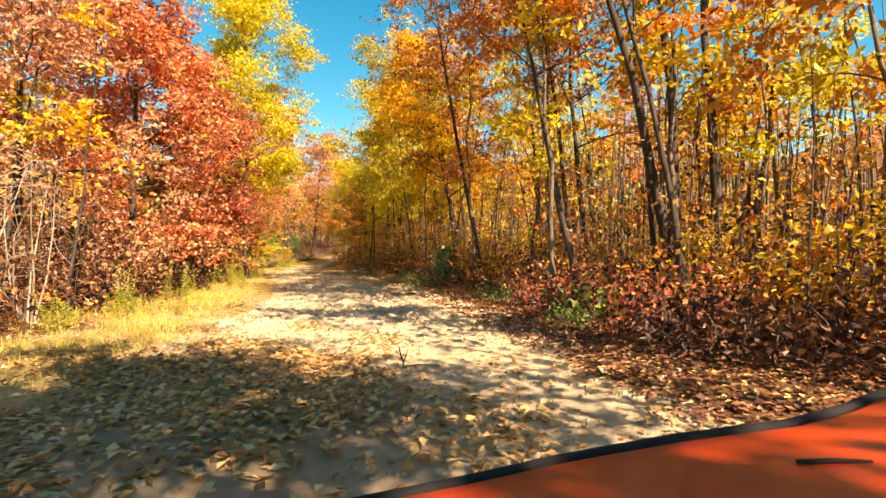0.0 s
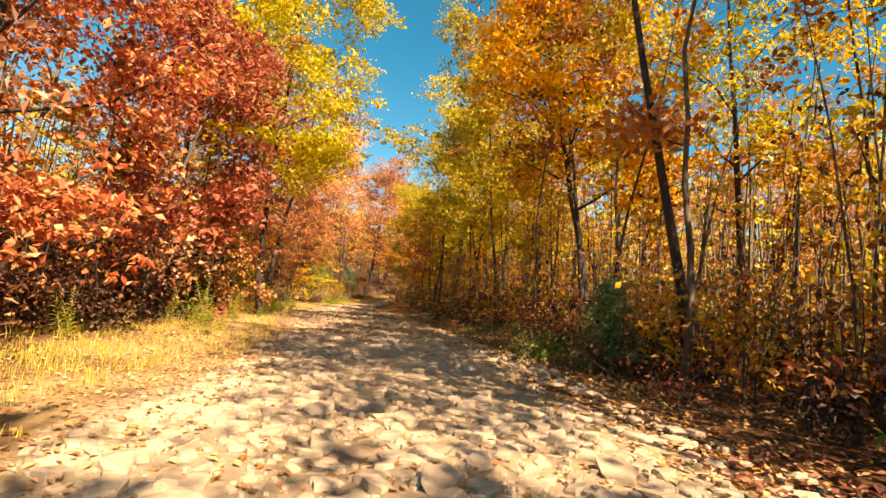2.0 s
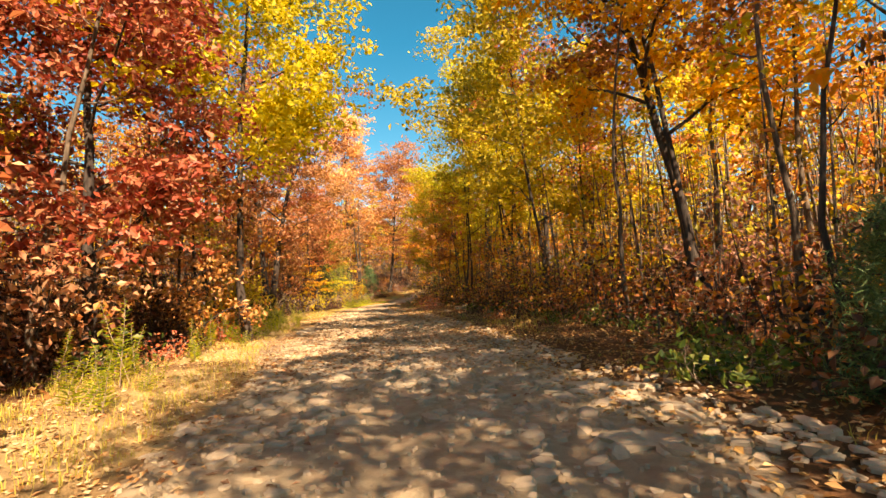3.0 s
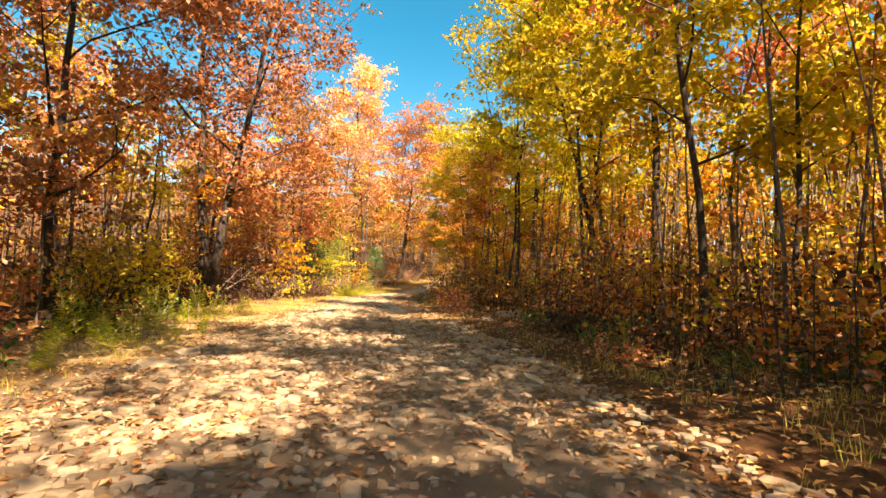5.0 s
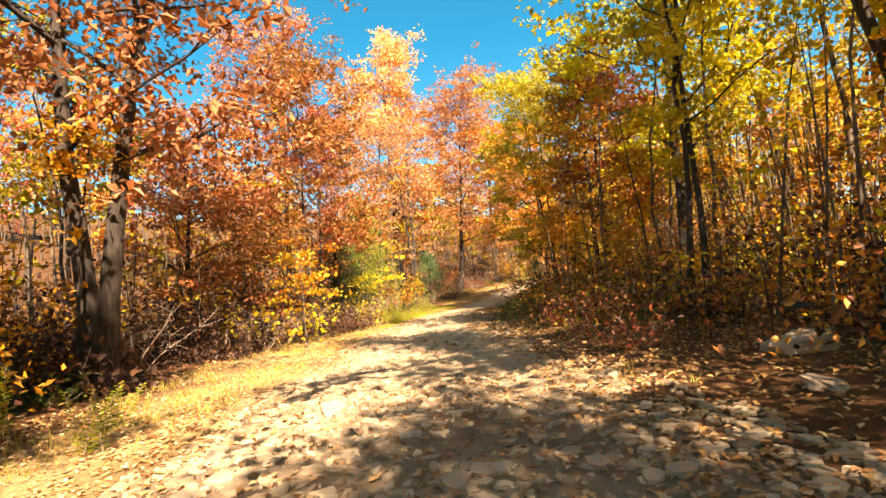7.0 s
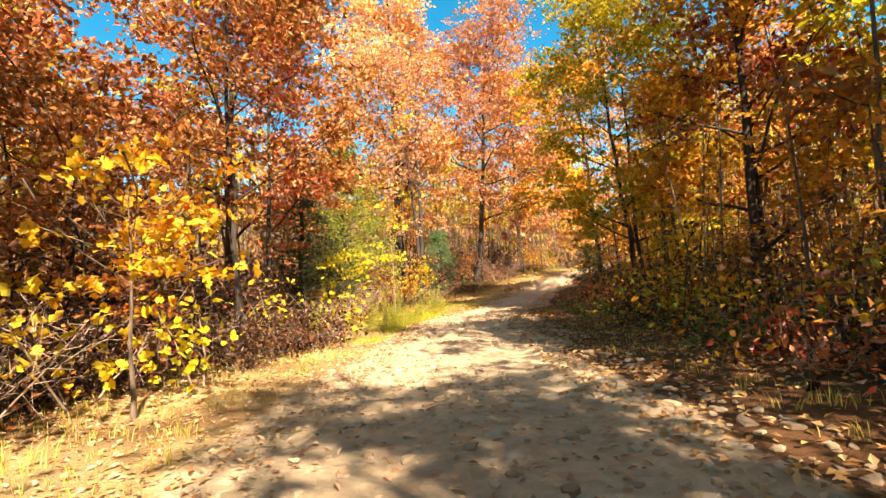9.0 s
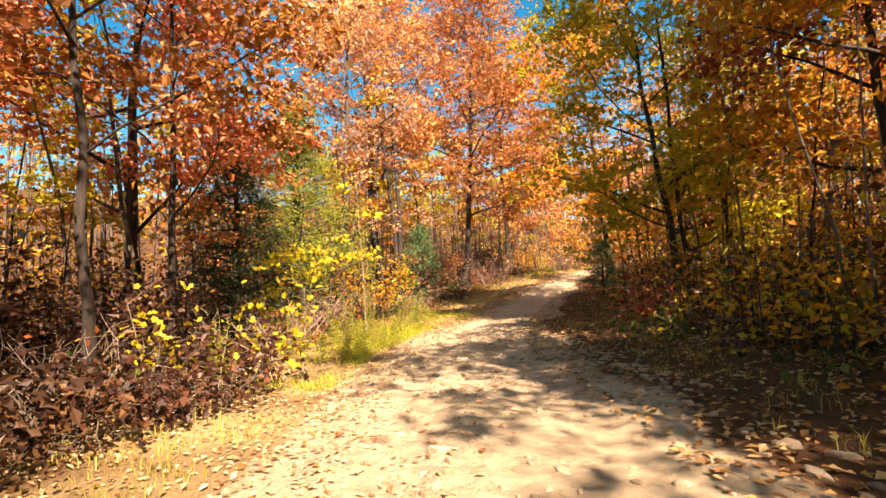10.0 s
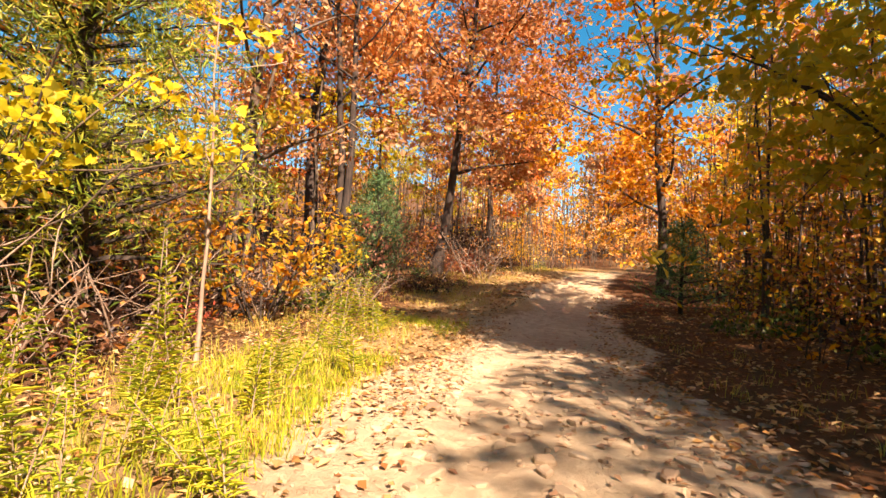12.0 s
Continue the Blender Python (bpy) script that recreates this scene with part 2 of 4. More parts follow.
def tube(pts, radii, sides):
    """A tapered tube along a line, as quads, closed by a point at its end."""
    pts, radii = np.asarray(pts, float), np.asarray(radii, float)
    way = np.gradient(pts, axis=0)
    way /= np.linalg.norm(way, axis=1)[:, None] + 1e-9
    side = np.cross(way, (0.31, 0.93, 0.2))
    side /= np.linalg.norm(side, axis=1)[:, None] + 1e-9
    other = np.cross(way, side)
    a = np.arange(sides) * 2 * np.pi / sides
    V = (pts[:, None] + radii[:, None, None] * (np.cos(a)[None, :, None] * side[:, None] + np.sin(a)[None, :, None] * other[:, None])).reshape(-1, 3)
    n = len(pts)
    i, j = np.meshgrid(np.arange(n - 1), np.arange(sides), indexing="ij")
    k = (j + 1) % sides
    F = np.stack([i * sides + j, i * sides + k, (i + 1) * sides + k, (i + 1) * sides + j], -1).reshape(-1, 4)
    return V, F


def joined(pieces):
    Vs, Fs, at = [], [], 0
    for V, F in pieces:
        Vs.append(V)
        Fs.append(F + at)
        at += len(V)
    return np.concatenate(Vs), np.concatenate(Fs)


def unit(v):
    return v / (np.linalg.norm(v, axis=-1, keepdims=True) + 1e-9)


def leaves(rng, centres, length, width, up=0.7, fold=0.12):
    """Folded leaf blades: four corners and two triangles each."""
    n = len(centres)
    nor = unit(rng.normal(size=(n, 3)) + (0, 0, up))
    u = unit(np.cross(nor, rng.normal(size=(n, 3))))
    v = np.cross(nor, u)
    L = length * rng.uniform(0.6, 1.35, (n, 1))
    W = width * rng.uniform(0.6, 1.3, (n, 1))
    base = centres - u * L * 0.5
    mid = centres - u * L * 0.05 + nor * L * fold
    V = np.stack([base, mid + v * W * 0.5, centres + u * L * 0.5, mid - v * W * 0.5], 1).reshape(-1, 3)
    i = np.arange(n)[:, None] * 4
    F = np.concatenate([i + [0, 2, 1], i + [0, 3, 2]], 1).reshape(-1, 3)
    return V, F


def lobed_leaves(rng, centres, length, width, up=0.7, fold=0.10):
    """Leaf blades with a pair of side lobes and a pointed tip: eight corners, six triangles each."""
    n = len(centres)
    nor = unit(rng.normal(size=(n, 3)) + (0, 0, up))
    u = unit(np.cross(nor, rng.normal(size=(n, 3))))
    v = np.cross(nor, u)
    L = length * rng.uniform(0.65, 1.3, (n, 1))
    W = width * 1.25 * rng.uniform(0.7, 1.25, (n, 1))
    at = lambda a, b, h: centres + u * L * a + v * W * b + nor * L * h
    V = np.stack([at(-0.5, 0, 0), at(-0.18, 0.52, fold), at(0.05, 0.24, fold * 0.7), at(0.22, 0.40, fold),
                  at(0.5, 0, -0.05), at(0.22, -0.40, fold), at(0.05, -0.24, fold * 0.7), at(-0.18, -0.52, fold)], 1).reshape(-1, 3)
    i = np.arange(n)[:, None] * 8
    F = np.concatenate([i + k for k in ([0, 2, 1], [0, 6, 2], [0, 7, 6], [2, 4, 3], [2, 6, 4], [6, 5, 4])], 1).reshape(-1, 3)
    return V, F


def wander(rng, start, way, length, steps, bend, lift=0.0):
    """A crooked line of steps from start."""
    p, d, out = np.array(start, float), np.array(way, float), [np.array(start, float)]
    for _ in range(steps):
        d = unit(d + rng.normal(size=3) * bend + (0, 0, lift))
        p = p + d * length / steps
        out.append(p.copy())
    return np.array(out)


def grow(seed, height, radius, base, spread, count, size, limbs=7, lean=(0, 0), twist=0.05, leaf="orange", bark=None,
         ball=0.30, split=0.0, sides=8, top=1.0, separate=True, twigs=4, lobed=False):
    """Meshes of one broadleaf tree: trunk, limbs and a crown of single leaves round its twigs."""
    rng = np.random.default_rng(seed)
    bark = bark or BARK
    trunks, limb_pieces, spots = [], [], []
    stems = 2 if split else 1
    for s in range(stems):
        n = 11
        z = np.linspace(0, 1, n)
        wob = np.cumsum(rng.normal(size=(n, 2)) * twist, axis=0) * height / n
        wob -= wob[0]
        off = (s - 0.5) * split * np.clip(z * 3, 0.12, 3)[:, None] * np.array([[1.0, 0.45]]) if split else 0
        pts = np.column_stack([z[:, None] ** 1.1 * height * np.array(lean)[None] + wob + off, z * height])
        pts[0, 2] = -0.25
        r = radius * (1 - 0.86 * z ** 0.85)
        r[0] *= 1.55
        r[1] *= 1.05
        trunks.append(tube(pts, r, sides))
        for k in range(limbs):
            f = base + (0.97 - base) * (k + rng.uniform(0.1, 0.9)) / limbs
            at = np.array([np.interp(f, z, pts[:, c]) for c in range(3)])
            az = k * 2.4 + rng.uniform(-0.5, 0.5) + s * 1.3
            prof = (1 - abs((f - base) / (1 - base) - 0.35) ** 1.6 * 1.1) * top
            L = max(0.5, spread * prof * rng.uniform(0.8, 1.2))
            rise = 0.25 + 0.9 * f * rng.uniform(0.6, 1.2)
            d = unit(np.array([math.cos(az), math.sin(az), rise]))
            line = wander(rng, at, d, L, 5, 0.16, 0.02)
            rr = np.interp(f, z, r) * 0.5
            pieces = [tube(line, np.linspace(rr, 0.012, 6), 4)]
            spots.append(line[2:])
            for _ in range(twigs):
                q = rng.uniform(0.25, 0.95)
                st = np.array([np.interp(q * 5, np.arange(6), line[:, c]) for c in range(3)])
                tw = wander(rng, st, unit(rng.normal(size=3) + d * 0.6), L * rng.uniform(0.28, 0.55), 3, 0.25)
                pieces.append(tube(tw, np.linspace(rr * 0.35, 0.006, 4), 3))
                spots.append(tw[1:])
            limb_pieces.append(joined(pieces))
        spots.append(pts[-3:])
    spots = np.concatenate(spots)
    bunch = 18
    hub = spots[rng.integers(0, len(spots), max(6, count // bunch))]
    hub = hub + rng.normal(size=hub.shape) * (ball * max(0.6, spread / 3.0)) * np.array([1, 1, 0.75])
    flat = max(0.8, size / 0.19)
    c = np.repeat(hub, bunch, 0) + rng.normal(size=(len(hub) * bunch, 3)) * np.array([0.25, 0.25, 0.085]) * flat
    c = c[c[:, 2] > 0.25]
    V, F = (lobed_leaves if lobed else leaves)(rng, c, size * 1.06, size * 0.68, 1.0)
    out = {"trunk": smooth(raw("trunk", *joined(trunks), bark)), "crown": raw("crown", V, F, LEAF[leaf]), "limbs": []}
    if separate:
        out["limbs"] = [smooth(raw("limb", *p, bark)) for p in limb_pieces]
    return out


def stand(made, name, label, category, group=""):
    root = thing(name, label, category, group)
    part("trunk", made["trunk"], root)
    for me in made["limbs"]:
        part("limb", me, root)
    part("crown", made["crown"], root)
    return root


def put(ob, x, y, turn=0.0, size=1.0, z=0.0, tip=(0, 0)):
    ob.matrix_basis = Matrix.LocRotScale((x, y, z), Euler((radians(tip[0]), radians(tip[1]), turn)), (size, size, size))
    return ob


def again(ob, x, y, turn=0.0, size=1.0, z=0.0, tip=(0, 0)):
    """A copy of a thing at another spot, its size taken from the first one's own unit scale."""
    made = copy_thing(ob, Matrix.Identity(4))
    return put(made, x, y, turn, size, z, tip)


# ---------------- the track: a line, its two edges, places beside it ----------------
LINE = np.array([(1.5, -60), (0.6, -20), (0.1, -6), (-0.35, 1.2), (-1.27, 6.73), (-2.56, 12.1), (-3.8, 17.4), (-6.31, 27.1), (-8.39, 33.5),
                 (-10.35, 38.5), (-13.7, 47.0), (-16.6, 54.7), (-18.3, 61.6), (-18.8, 67.0), (-18.3, 73.0), (-17.1, 80.0), (-15.4, 88.0),
                 (-12.0, 98.0), (-5.5, 110.0), (7.0, 128.0)])
_k = np.r_[0, np.cumsum(np.linalg.norm(np.diff(LINE, axis=0), axis=1))]
_f = np.linspace(0, _k[-1], 900)
DENSE = np.column_stack([np.interp(_f, _k, LINE[:, 0]), np.interp(_f, _k, LINE[:, 1])])
for _ in range(30):
    DENSE[1:-1] = (DENSE[:-2] + 2 * DENSE[1:-1] + DENSE[2:]) / 4
ALONG = np.r_[0, np.cumsum(np.linalg.norm(np.diff(DENSE, axis=0), axis=1))]
ALONG -= ALONG[np.argmin(abs(DENSE[:, 1] - 1.2))]
AHEAD = unit(np.gradient(DENSE, axis=0))
RIGHT = np.column_stack([AHEAD[:, 1], -AHEAD[:, 0]])
EDGE_S = [-60, 0, 9, 17, 25, 32, 42, 50, 57, 64, 75, 150]
EDGE_L = [-2.6, -3.2, -2.9, -2.2, -2.6, -3.5, -3.0, -2.1, -1.6, -1.4, -1.3, -0.6]
EDGE_R = [3.0, 3.1, 3.3, 3.0, 2.6, 2.5, 2.4, 2.6, 2.5, 2.3, 1.7, 0.6]


def beside(s, d):
    i = int(np.clip(np.searchsorted(ALONG, s), 0, len(DENSE) - 1))
    p = DENSE[i] + RIGHT[i] * d
    return float(p[0]), float(p[1])


def track_place(xy):
    """Along and across the track for many points."""
    s, d = np.empty(len(xy)), np.empty(len(xy))
    for a in range(0, len(xy), 4000):
        q = xy[a:a + 4000]
        off = q[:, None] - DENSE[None, ::3]
        i = (off ** 2).sum(-1).argmin(1) * 3
        s[a:a + 4000] = ALONG[i]
        d[a:a + 4000] = ((q - DENSE[i]) * RIGHT[i]).sum(-1)
    return s, d


def waves(x, y, k, seed):
    r = np.random.default_rng(seed)
    out = 0
    for _ in range(7):
        a, f, p = r.uniform(0, 6.28), k * r.uniform(0.5, 2.0), r.uniform(0, 6.28)
        out = out + np.sin((x * math.cos(a) + y * math.sin(a)) * f + p) / 7
    return out


def track_mask(s, d, x, y):
    l = np.interp(s, EDGE_S, EDGE_L) + waves(x, y, 1.1, 3) * 1.1
    r = np.interp(s, EDGE_S, EDGE_R) + waves(x, y, 1.3, 4) * 0.7
    worn = np.clip(1.0 - (s - 70) / 45, 0.35, 1)
    return np.clip((d - l) / 0.9 + 0.5, 0, 1) * np.clip((r - d) / 0.7 + 0.5, 0, 1) * worn


def height_at(x, y, s=None, d=None):
    x, y = np.atleast_1d(np.asarray(x, float)), np.atleast_1d(np.asarray(y, float))
    if s is None:
        s, d = track_place(np.column_stack([x, y]))
    t = track_mask(s, d, x, y)
    rough = waves(x, y, 0.8, 1) * 0.10 + waves(x, y, 2.6, 2) * 0.05
    z = rough * (1 - t) + (waves(x, y, 3.0, 5) * 0.03 + waves(x, y, 9, 6) * 0.032) * t
    z = z - 0.05 * (np.exp(-((d + 0.25) / 0.28) ** 2) + np.exp(-((d - 1.35) / 0.28) ** 2)) * t
    z = z + 0.10 * np.clip((d - 3.2) / 2, 0, 1) + 0.06 * np.clip((-d - 3.4) / 2, 0, 1)
    z = z + np.where(d < 0, 27.0, 20.0) * np.clip((abs(d) - 15) / 75, 0, 1) ** 1.1 * (0.8 + 0.4 * waves(x, y, 0.05, 12))
    rise = np.clip((s - 71) / 19, 0, 1)
    return z + 1.5 * rise * rise * (3 - 2 * rise) + 0.03 * np.clip(s - 86, 0, 60) + 4.0 * np.clip((s - 104) / 40, 0, 1)


def steps(lo, hi, fine, far):
    a = list(np.arange(lo, hi + 1e-6, fine))
    g, k = fine, a[-1]
    while k < far:
        g *= 1.35
        k += g
        a.append(k)
    g, k = fine, a[0]
    while k > -far:
        g *= 1.35
        k -= g
        a.insert(0, k)
    return np.array(a)


def build_ground():
    xs, ys = steps(-26, 6, 0.24, 900), steps(0, 82, 0.24, 900)
    X, Y = np.meshgrid(xs, ys)
    x, y = X.ravel(), Y.ravel()
    s, d = track_place(np.column_stack([x, y]))
    z = height_at(x, y, s, d)
    i, j = np.meshgrid(np.arange(len(ys) - 1), np.arange(len(xs) - 1), indexing="ij")
    w = len(xs)
    F = np.stack([i * w + j, i * w + j + 1, (i + 1) * w + j + 1, (i + 1) * w + j], -1).reshape(-1, 4)
    me = smooth(raw("ground", np.column_stack([x, y, z]), F, GROUND))
    at = me.attributes.new("track", "FLOAT", "POINT")
    at.data.foreach_set("value", track_mask(s, d, x, y).astype(np.float32))
    l = np.interp(s, EDGE_S, EDGE_L) + waves(x, y, 0.9, 8) * 1.2
    at = me.attributes.new("verge", "FLOAT", "POINT")
    at.data.foreach_set("value", (np.clip((d - l + 3.0) / 1.2, 0, 1) * np.clip(1.2 - d, 0, 1) * np.clip(0.75 + waves(x, y, 2.0, 9), 0, 1)).astype(np.float32))
    rough = np.interp(s, [8, 14, 25, 29, 44, 50], [0, 0.35, 0.4, 0.8, 0.75, 0.1]) + waves(x, y, 1.4, 10) * 0.35
    rough = rough + 0.8 * np.exp(-(((x + 3.2) / 3.0) ** 2 + ((y - 5.6) / 3.4) ** 2))
    at = me.attributes.new("stony", "FLOAT", "POINT")
    at.data.foreach_set("value", np.clip(rough, 0, 0.9).astype(np.float32))
    return tagged(new("ground", me), "sandy forest track between floors of brown leaf litter", "ground", "", "structure")


ground = build_ground()


def lift(x, y):
    return float(height_at([x], [y])[0])


# ---------------- the trees that stand out ----------------
def key_tree(label, x, y, name="tree", turn=0.0, **how):
    made = grow(**how)
    ob = stand(made, name, label, "tree")
    return put(ob, x, y, turn, 1.0, lift(x, y))


# beside the first stretch
key_tree("red-leaved maple with foliage down to the verge", -12.1, 19.6, seed=11, height=11.6, radius=0.16, base=0.13, spread=3.5, count=17500, size=0.175, limbs=14, leaf="red", ball=0.36)
key_tree("russet maple with pinkish fading leaves", -12.9, 26.3, seed=12, height=9.4, radius=0.17, base=0.2, spread=3.9, count=15000, size=0.18, limbs=13, leaf="red", ball=0.36)
key_tree("pale pink-orange maple behind bare brush", -12.6, 15.0, seed=13, height=11.0, radius=0.15, base=0.05, spread=4.2, count=12000, size=0.165, limbs=12, leaf="blush", ball=0.36)
key_tree("tall bright yellow hickory on the verge", -12.7, 32.0, seed=14, height=17.5, radius=0.13, base=0.30, spread=4.5, count=24000, size=0.2, limbs=14, leaf="yellow", ball=0.36)
key_tree("low russet maple in front of the yellow hickory", -14.3, 30.8, seed=60, height=5.4, radius=0.07, base=0.05, spread=2.2, count=4600, size=0.15, limbs=12, leaf="russet", ball=0.36)
key_tree("olive-gold tree whose crown reaches over the track", -2.9, 40.4, seed=15, height=16.5, radius=0.10, base=0.2, spread=4.7, count=11500, size=0.24, limbs=13, leaf="olive", lean=(-0.10, -0.10), ball=0.36)
key_tree("orange-brown tree at the forest edge", 0.6, 31.0, seed=16, height=13.2, radius=0.18, base=0.36, spread=4.3, count=12500, size=0.2, limbs=13, leaf="gold", lean=(-0.2, -0.04), ball=0.36)
key_tree("dark forked tree leaning towards the track", 6.0, 14.6, seed=17, height=15.0, radius=0.17, base=0.5, spread=3.2, count=1700, size=0.18, limbs=8, leaf="orange", lean=(-0.12, 0.0), split=0.7)
key_tree("tall dark trunk with a thin orange crown", 7.3, 15.2, seed=18, height=15.5, radius=0.19, base=0.5, spread=3.2, count=2600, size=0.18, limbs=8, leaf="orange", lean=(-0.03, 0.02))
key_tree("rust-leaved oak overhanging the leafy verge", 5.2, 6.4, lobed=True, seed=19, height=10.0, radius=0.11, base=0.3, spread=3.6, count=5200, size=0.17, limbs=11, leaf="orange", lean=(-0.08, 0.0), ball=0.36)
x, y = beside(12.5, 6.4)
key_tree("slender oak leaning its orange crown over the track", x, y, seed=42, height=13.0, radius=0.1, base=0.45, spread=4.2, count=4200, size=0.18, limbs=11, leaf="orange", lean=(-0.2, 0.0), ball=0.36)
key_tree("broad russet tree shading the start of the track", 3.7, -2.2, seed=20, height=11.5, radius=0.17, base=0.4, spread=4.2, count=14000, size=0.2, limbs=11, leaf="rust", ball=0.36)
x, y = beside(20.2, 6.3)
key_tree("rust-orange oak spreading over the sandy track", x, y, seed=28, height=17.2, radius=0.12, base=0.5, spread=4.8, count=7500, size=0.19, limbs=12, leaf="rust", lean=(-0.2, 0.05), ball=0.36)
x, y = beside(16.0, 8.2)
key_tree("brown-leaved oak with a high spreading crown", x, y, seed=29, height=14.5, radius=0.11, base=0.5, spread=4.2, count=6500, size=0.19, limbs=11, leaf="rust", lean=(-0.12, 0.0), ball=0.36)
x, y = beside(27.6, 7.4)
key_tree("reddish-brown oak with a dark overhanging crown", x, y, seed=48, height=13.0, radius=0.11, base=0.45, spread=4.4, count=7500, size=0.19, limbs=12, leaf="rust", lean=(-0.14, 0.0), ball=0.36)
x, y = beside(9.0, 7.2)
key_tree("tall thin oak with an orange crown over the track", x, y, seed=50, height=12.5, radius=0.085, base=0.48, spread=4.4, count=6500, size=0.18, limbs=12, leaf="orange", lean=(-0.22, 0.0), ball=0.36)
key_tree("yellow-brown tree filling the canopy", 5.2, 29.0, seed=46, height=15.0, radius=0.15, base=0.36, spread=4.8, count=6500, size=0.2, limbs=13, leaf="olive", lean=(-0.06, 0.0), ball=0.36)
key_tree("orange-brown oak among thin saplings", 5.4, 20.5, seed=47, height=13.5, radius=0.13, base=0.38, spread=4.2, count=4500, size=0.19, limbs=12, leaf="rust", lean=(-0.08, 0.0), ball=0.36)
# beside the middle stretch
key_tree("double-trunked russet oak with dark bark", -19.6, 45.6, seed=21, height=15.0, radius=0.22, base=0.28, spread=5.6, count=15000, size=0.2, limbs=11, leaf="russet", split=0.9, lean=(0.06, 0.0), ball=0.36)
key_tree("rusty orange tree with a fine spreading crown", -26.3, 54.8, seed=22, height=8.5, radius=0.16, base=0.2, spread=4.2, count=7000, size=0.2, limbs=13, leaf="russet", ball=0.36)
key_tree("orange-brown maple standing in the brush", -18.8, 38.6, seed=23, height=13.0, radius=0.16, base=0.16, spread=4.4, count=11000, size=0.17, limbs=12, leaf="russet", ball=0.36)
key_tree("dark straight trunk at the forest edge", -2.3, 47.0, seed=24, height=16.0, radius=0.2, base=0.42, spread=4.0, count=6000, size=0.2, limbs=12, leaf="rust", lean=(-0.05, 0), ball=0.36)
key_tree("pair of dark stems leaning over towards the track", -3.6, 49.8, seed=25, height=16.0, radius=0.17, base=0.42, spread=4.0, count=6500, size=0.22, limbs=8, leaf="yellow", split=0.8, lean=(-0.22, -0.03), ball=0.36)
key_tree("tall yellow tree arching over the track", -7.2, 58.5, seed=26, height=19.5, radius=0.22, base=0.22, spread=5.0, count=11500, size=0.25, limbs=14, leaf="yellow", lean=(0.0, 0), ball=0.36)
x, y = beside(50.5, 7.4)
key_tree("yellow tree in the sunlit canopy", x, y, seed=27, height=13.5, radius=0.1, base=0.36, spread=4.0, count=6000, size=0.2, limbs=13, leaf="yellow", ball=0.36)
x, y = beside(45.5, 8.6)
key_tree("bright yellow tree on thin dark stems", x, y, seed=49, height=14.5, radius=0.1, base=0.36, spread=4.0, count=8500, size=0.2, limbs=12, leaf="yellow", split=0.5, ball=0.36)
x, y = beside(36.6, 9.0)
key_tree("olive oak with a dark trunk at the stony track", x, y, seed=55, height=10.0, radius=0.085, base=0.38, spread=3.2, count=5000, size=0.19, limbs=11, leaf="olive", ball=0.36)
# beside the last stretch
key_tree("dark red maple with sparse lower branches", -27.2, 63.0, seed=31, height=17.0, radius=0.18, base=0.15, spread=5.0, count=14500, size=0.19, limbs=14, leaf="red", ball=0.36)
key_tree("rust-brown maple with yellow lower leaves", -22.6, 58.0, seed=32, height=12.5, radius=0.09, base=0.28, spread=4.0, count=10000, size=0.16, limbs=13, leaf="rust", ball=0.36)
key_tree("low golden-yellow maple spreading over the dark brush", -23.6, 54.6, seed=53, height=5.2, radius=0.07, base=0.26, spread=2.8, count=4200, size=0.14, limbs=13, leaf="rust", lean=(0.06, -0.02), ball=0.36)
key_tree("red-brown maple spreading over the dark brush", -24.0, 60.8, seed=54, height=10.0, radius=0.1, base=0.3, spread=3.8, count=8500, size=0.16, limbs=13, leaf="red", lean=(0.06, -0.02), ball=0.36)
key_tree("pale orange oak towering at the bend", -27.5, 80.5, seed=33, height=24.0, radius=0.3, base=0.22, spread=6.0, count=14000, size=0.3, limbs=15, leaf="peach", ball=0.36)
key_tree("bright orange maple reaching over the bend", -22.7, 83.4, seed=34, height=17.5, radius=0.24, base=0.24, spread=7.0, count=17000, size=0.25, limbs=17, leaf="amber", lean=(0.10, -0.06), ball=0.36)
key_tree("dark many-limbed maple with a thin orange crown", -24.9, 77.2, seed=56, height=15.0, radius=0.17, base=0.4, spread=4.2, count=2600, size=0.2, limbs=10, leaf="amber", split=0.6, ball=0.36)
key_tree("orange maple above the bare trunks", -21.6, 96.5, seed=35, height=18.0, radius=0.24, base=0.3, spread=6.5, count=13000, size=0.27, limbs=16, leaf="amber", ball=0.36)
key_tree("faded pink-orange maple with pale bark and bare limbs", -26.4, 73.5, seed=36, height=14.0, radius=0.2, base=0.25, spread=5.0, count=5000, size=0.19, limbs=12, leaf="blush", bark=BARK_PALE, lean=(0.08, 0), ball=0.36)
key_tree("olive and gold tree shading the track", -12.6, 69.0, seed=37, height=14.0, radius=0.12, base=0.14, spread=4.4, count=11000, size=0.2, limbs=15, leaf="olive", lean=(-0.06, 0), ball=0.36)
key_tree("golden-brown tree hanging low over the verge", -14.0, 79.5, seed=38, height=14.0, radius=0.18, base=0.12, spread=5.0, count=9000, size=0.22, limbs=14, leaf="gold", lean=(-0.05, 0), ball=0.36)
key_tree("red maple at the shaded forest edge", -9.6, 63.9, seed=39, height=11.5, radius=0.14, base=0.3, spread=3.8, count=7500, size=0.2, limbs=13, leaf="red", ball=0.36)

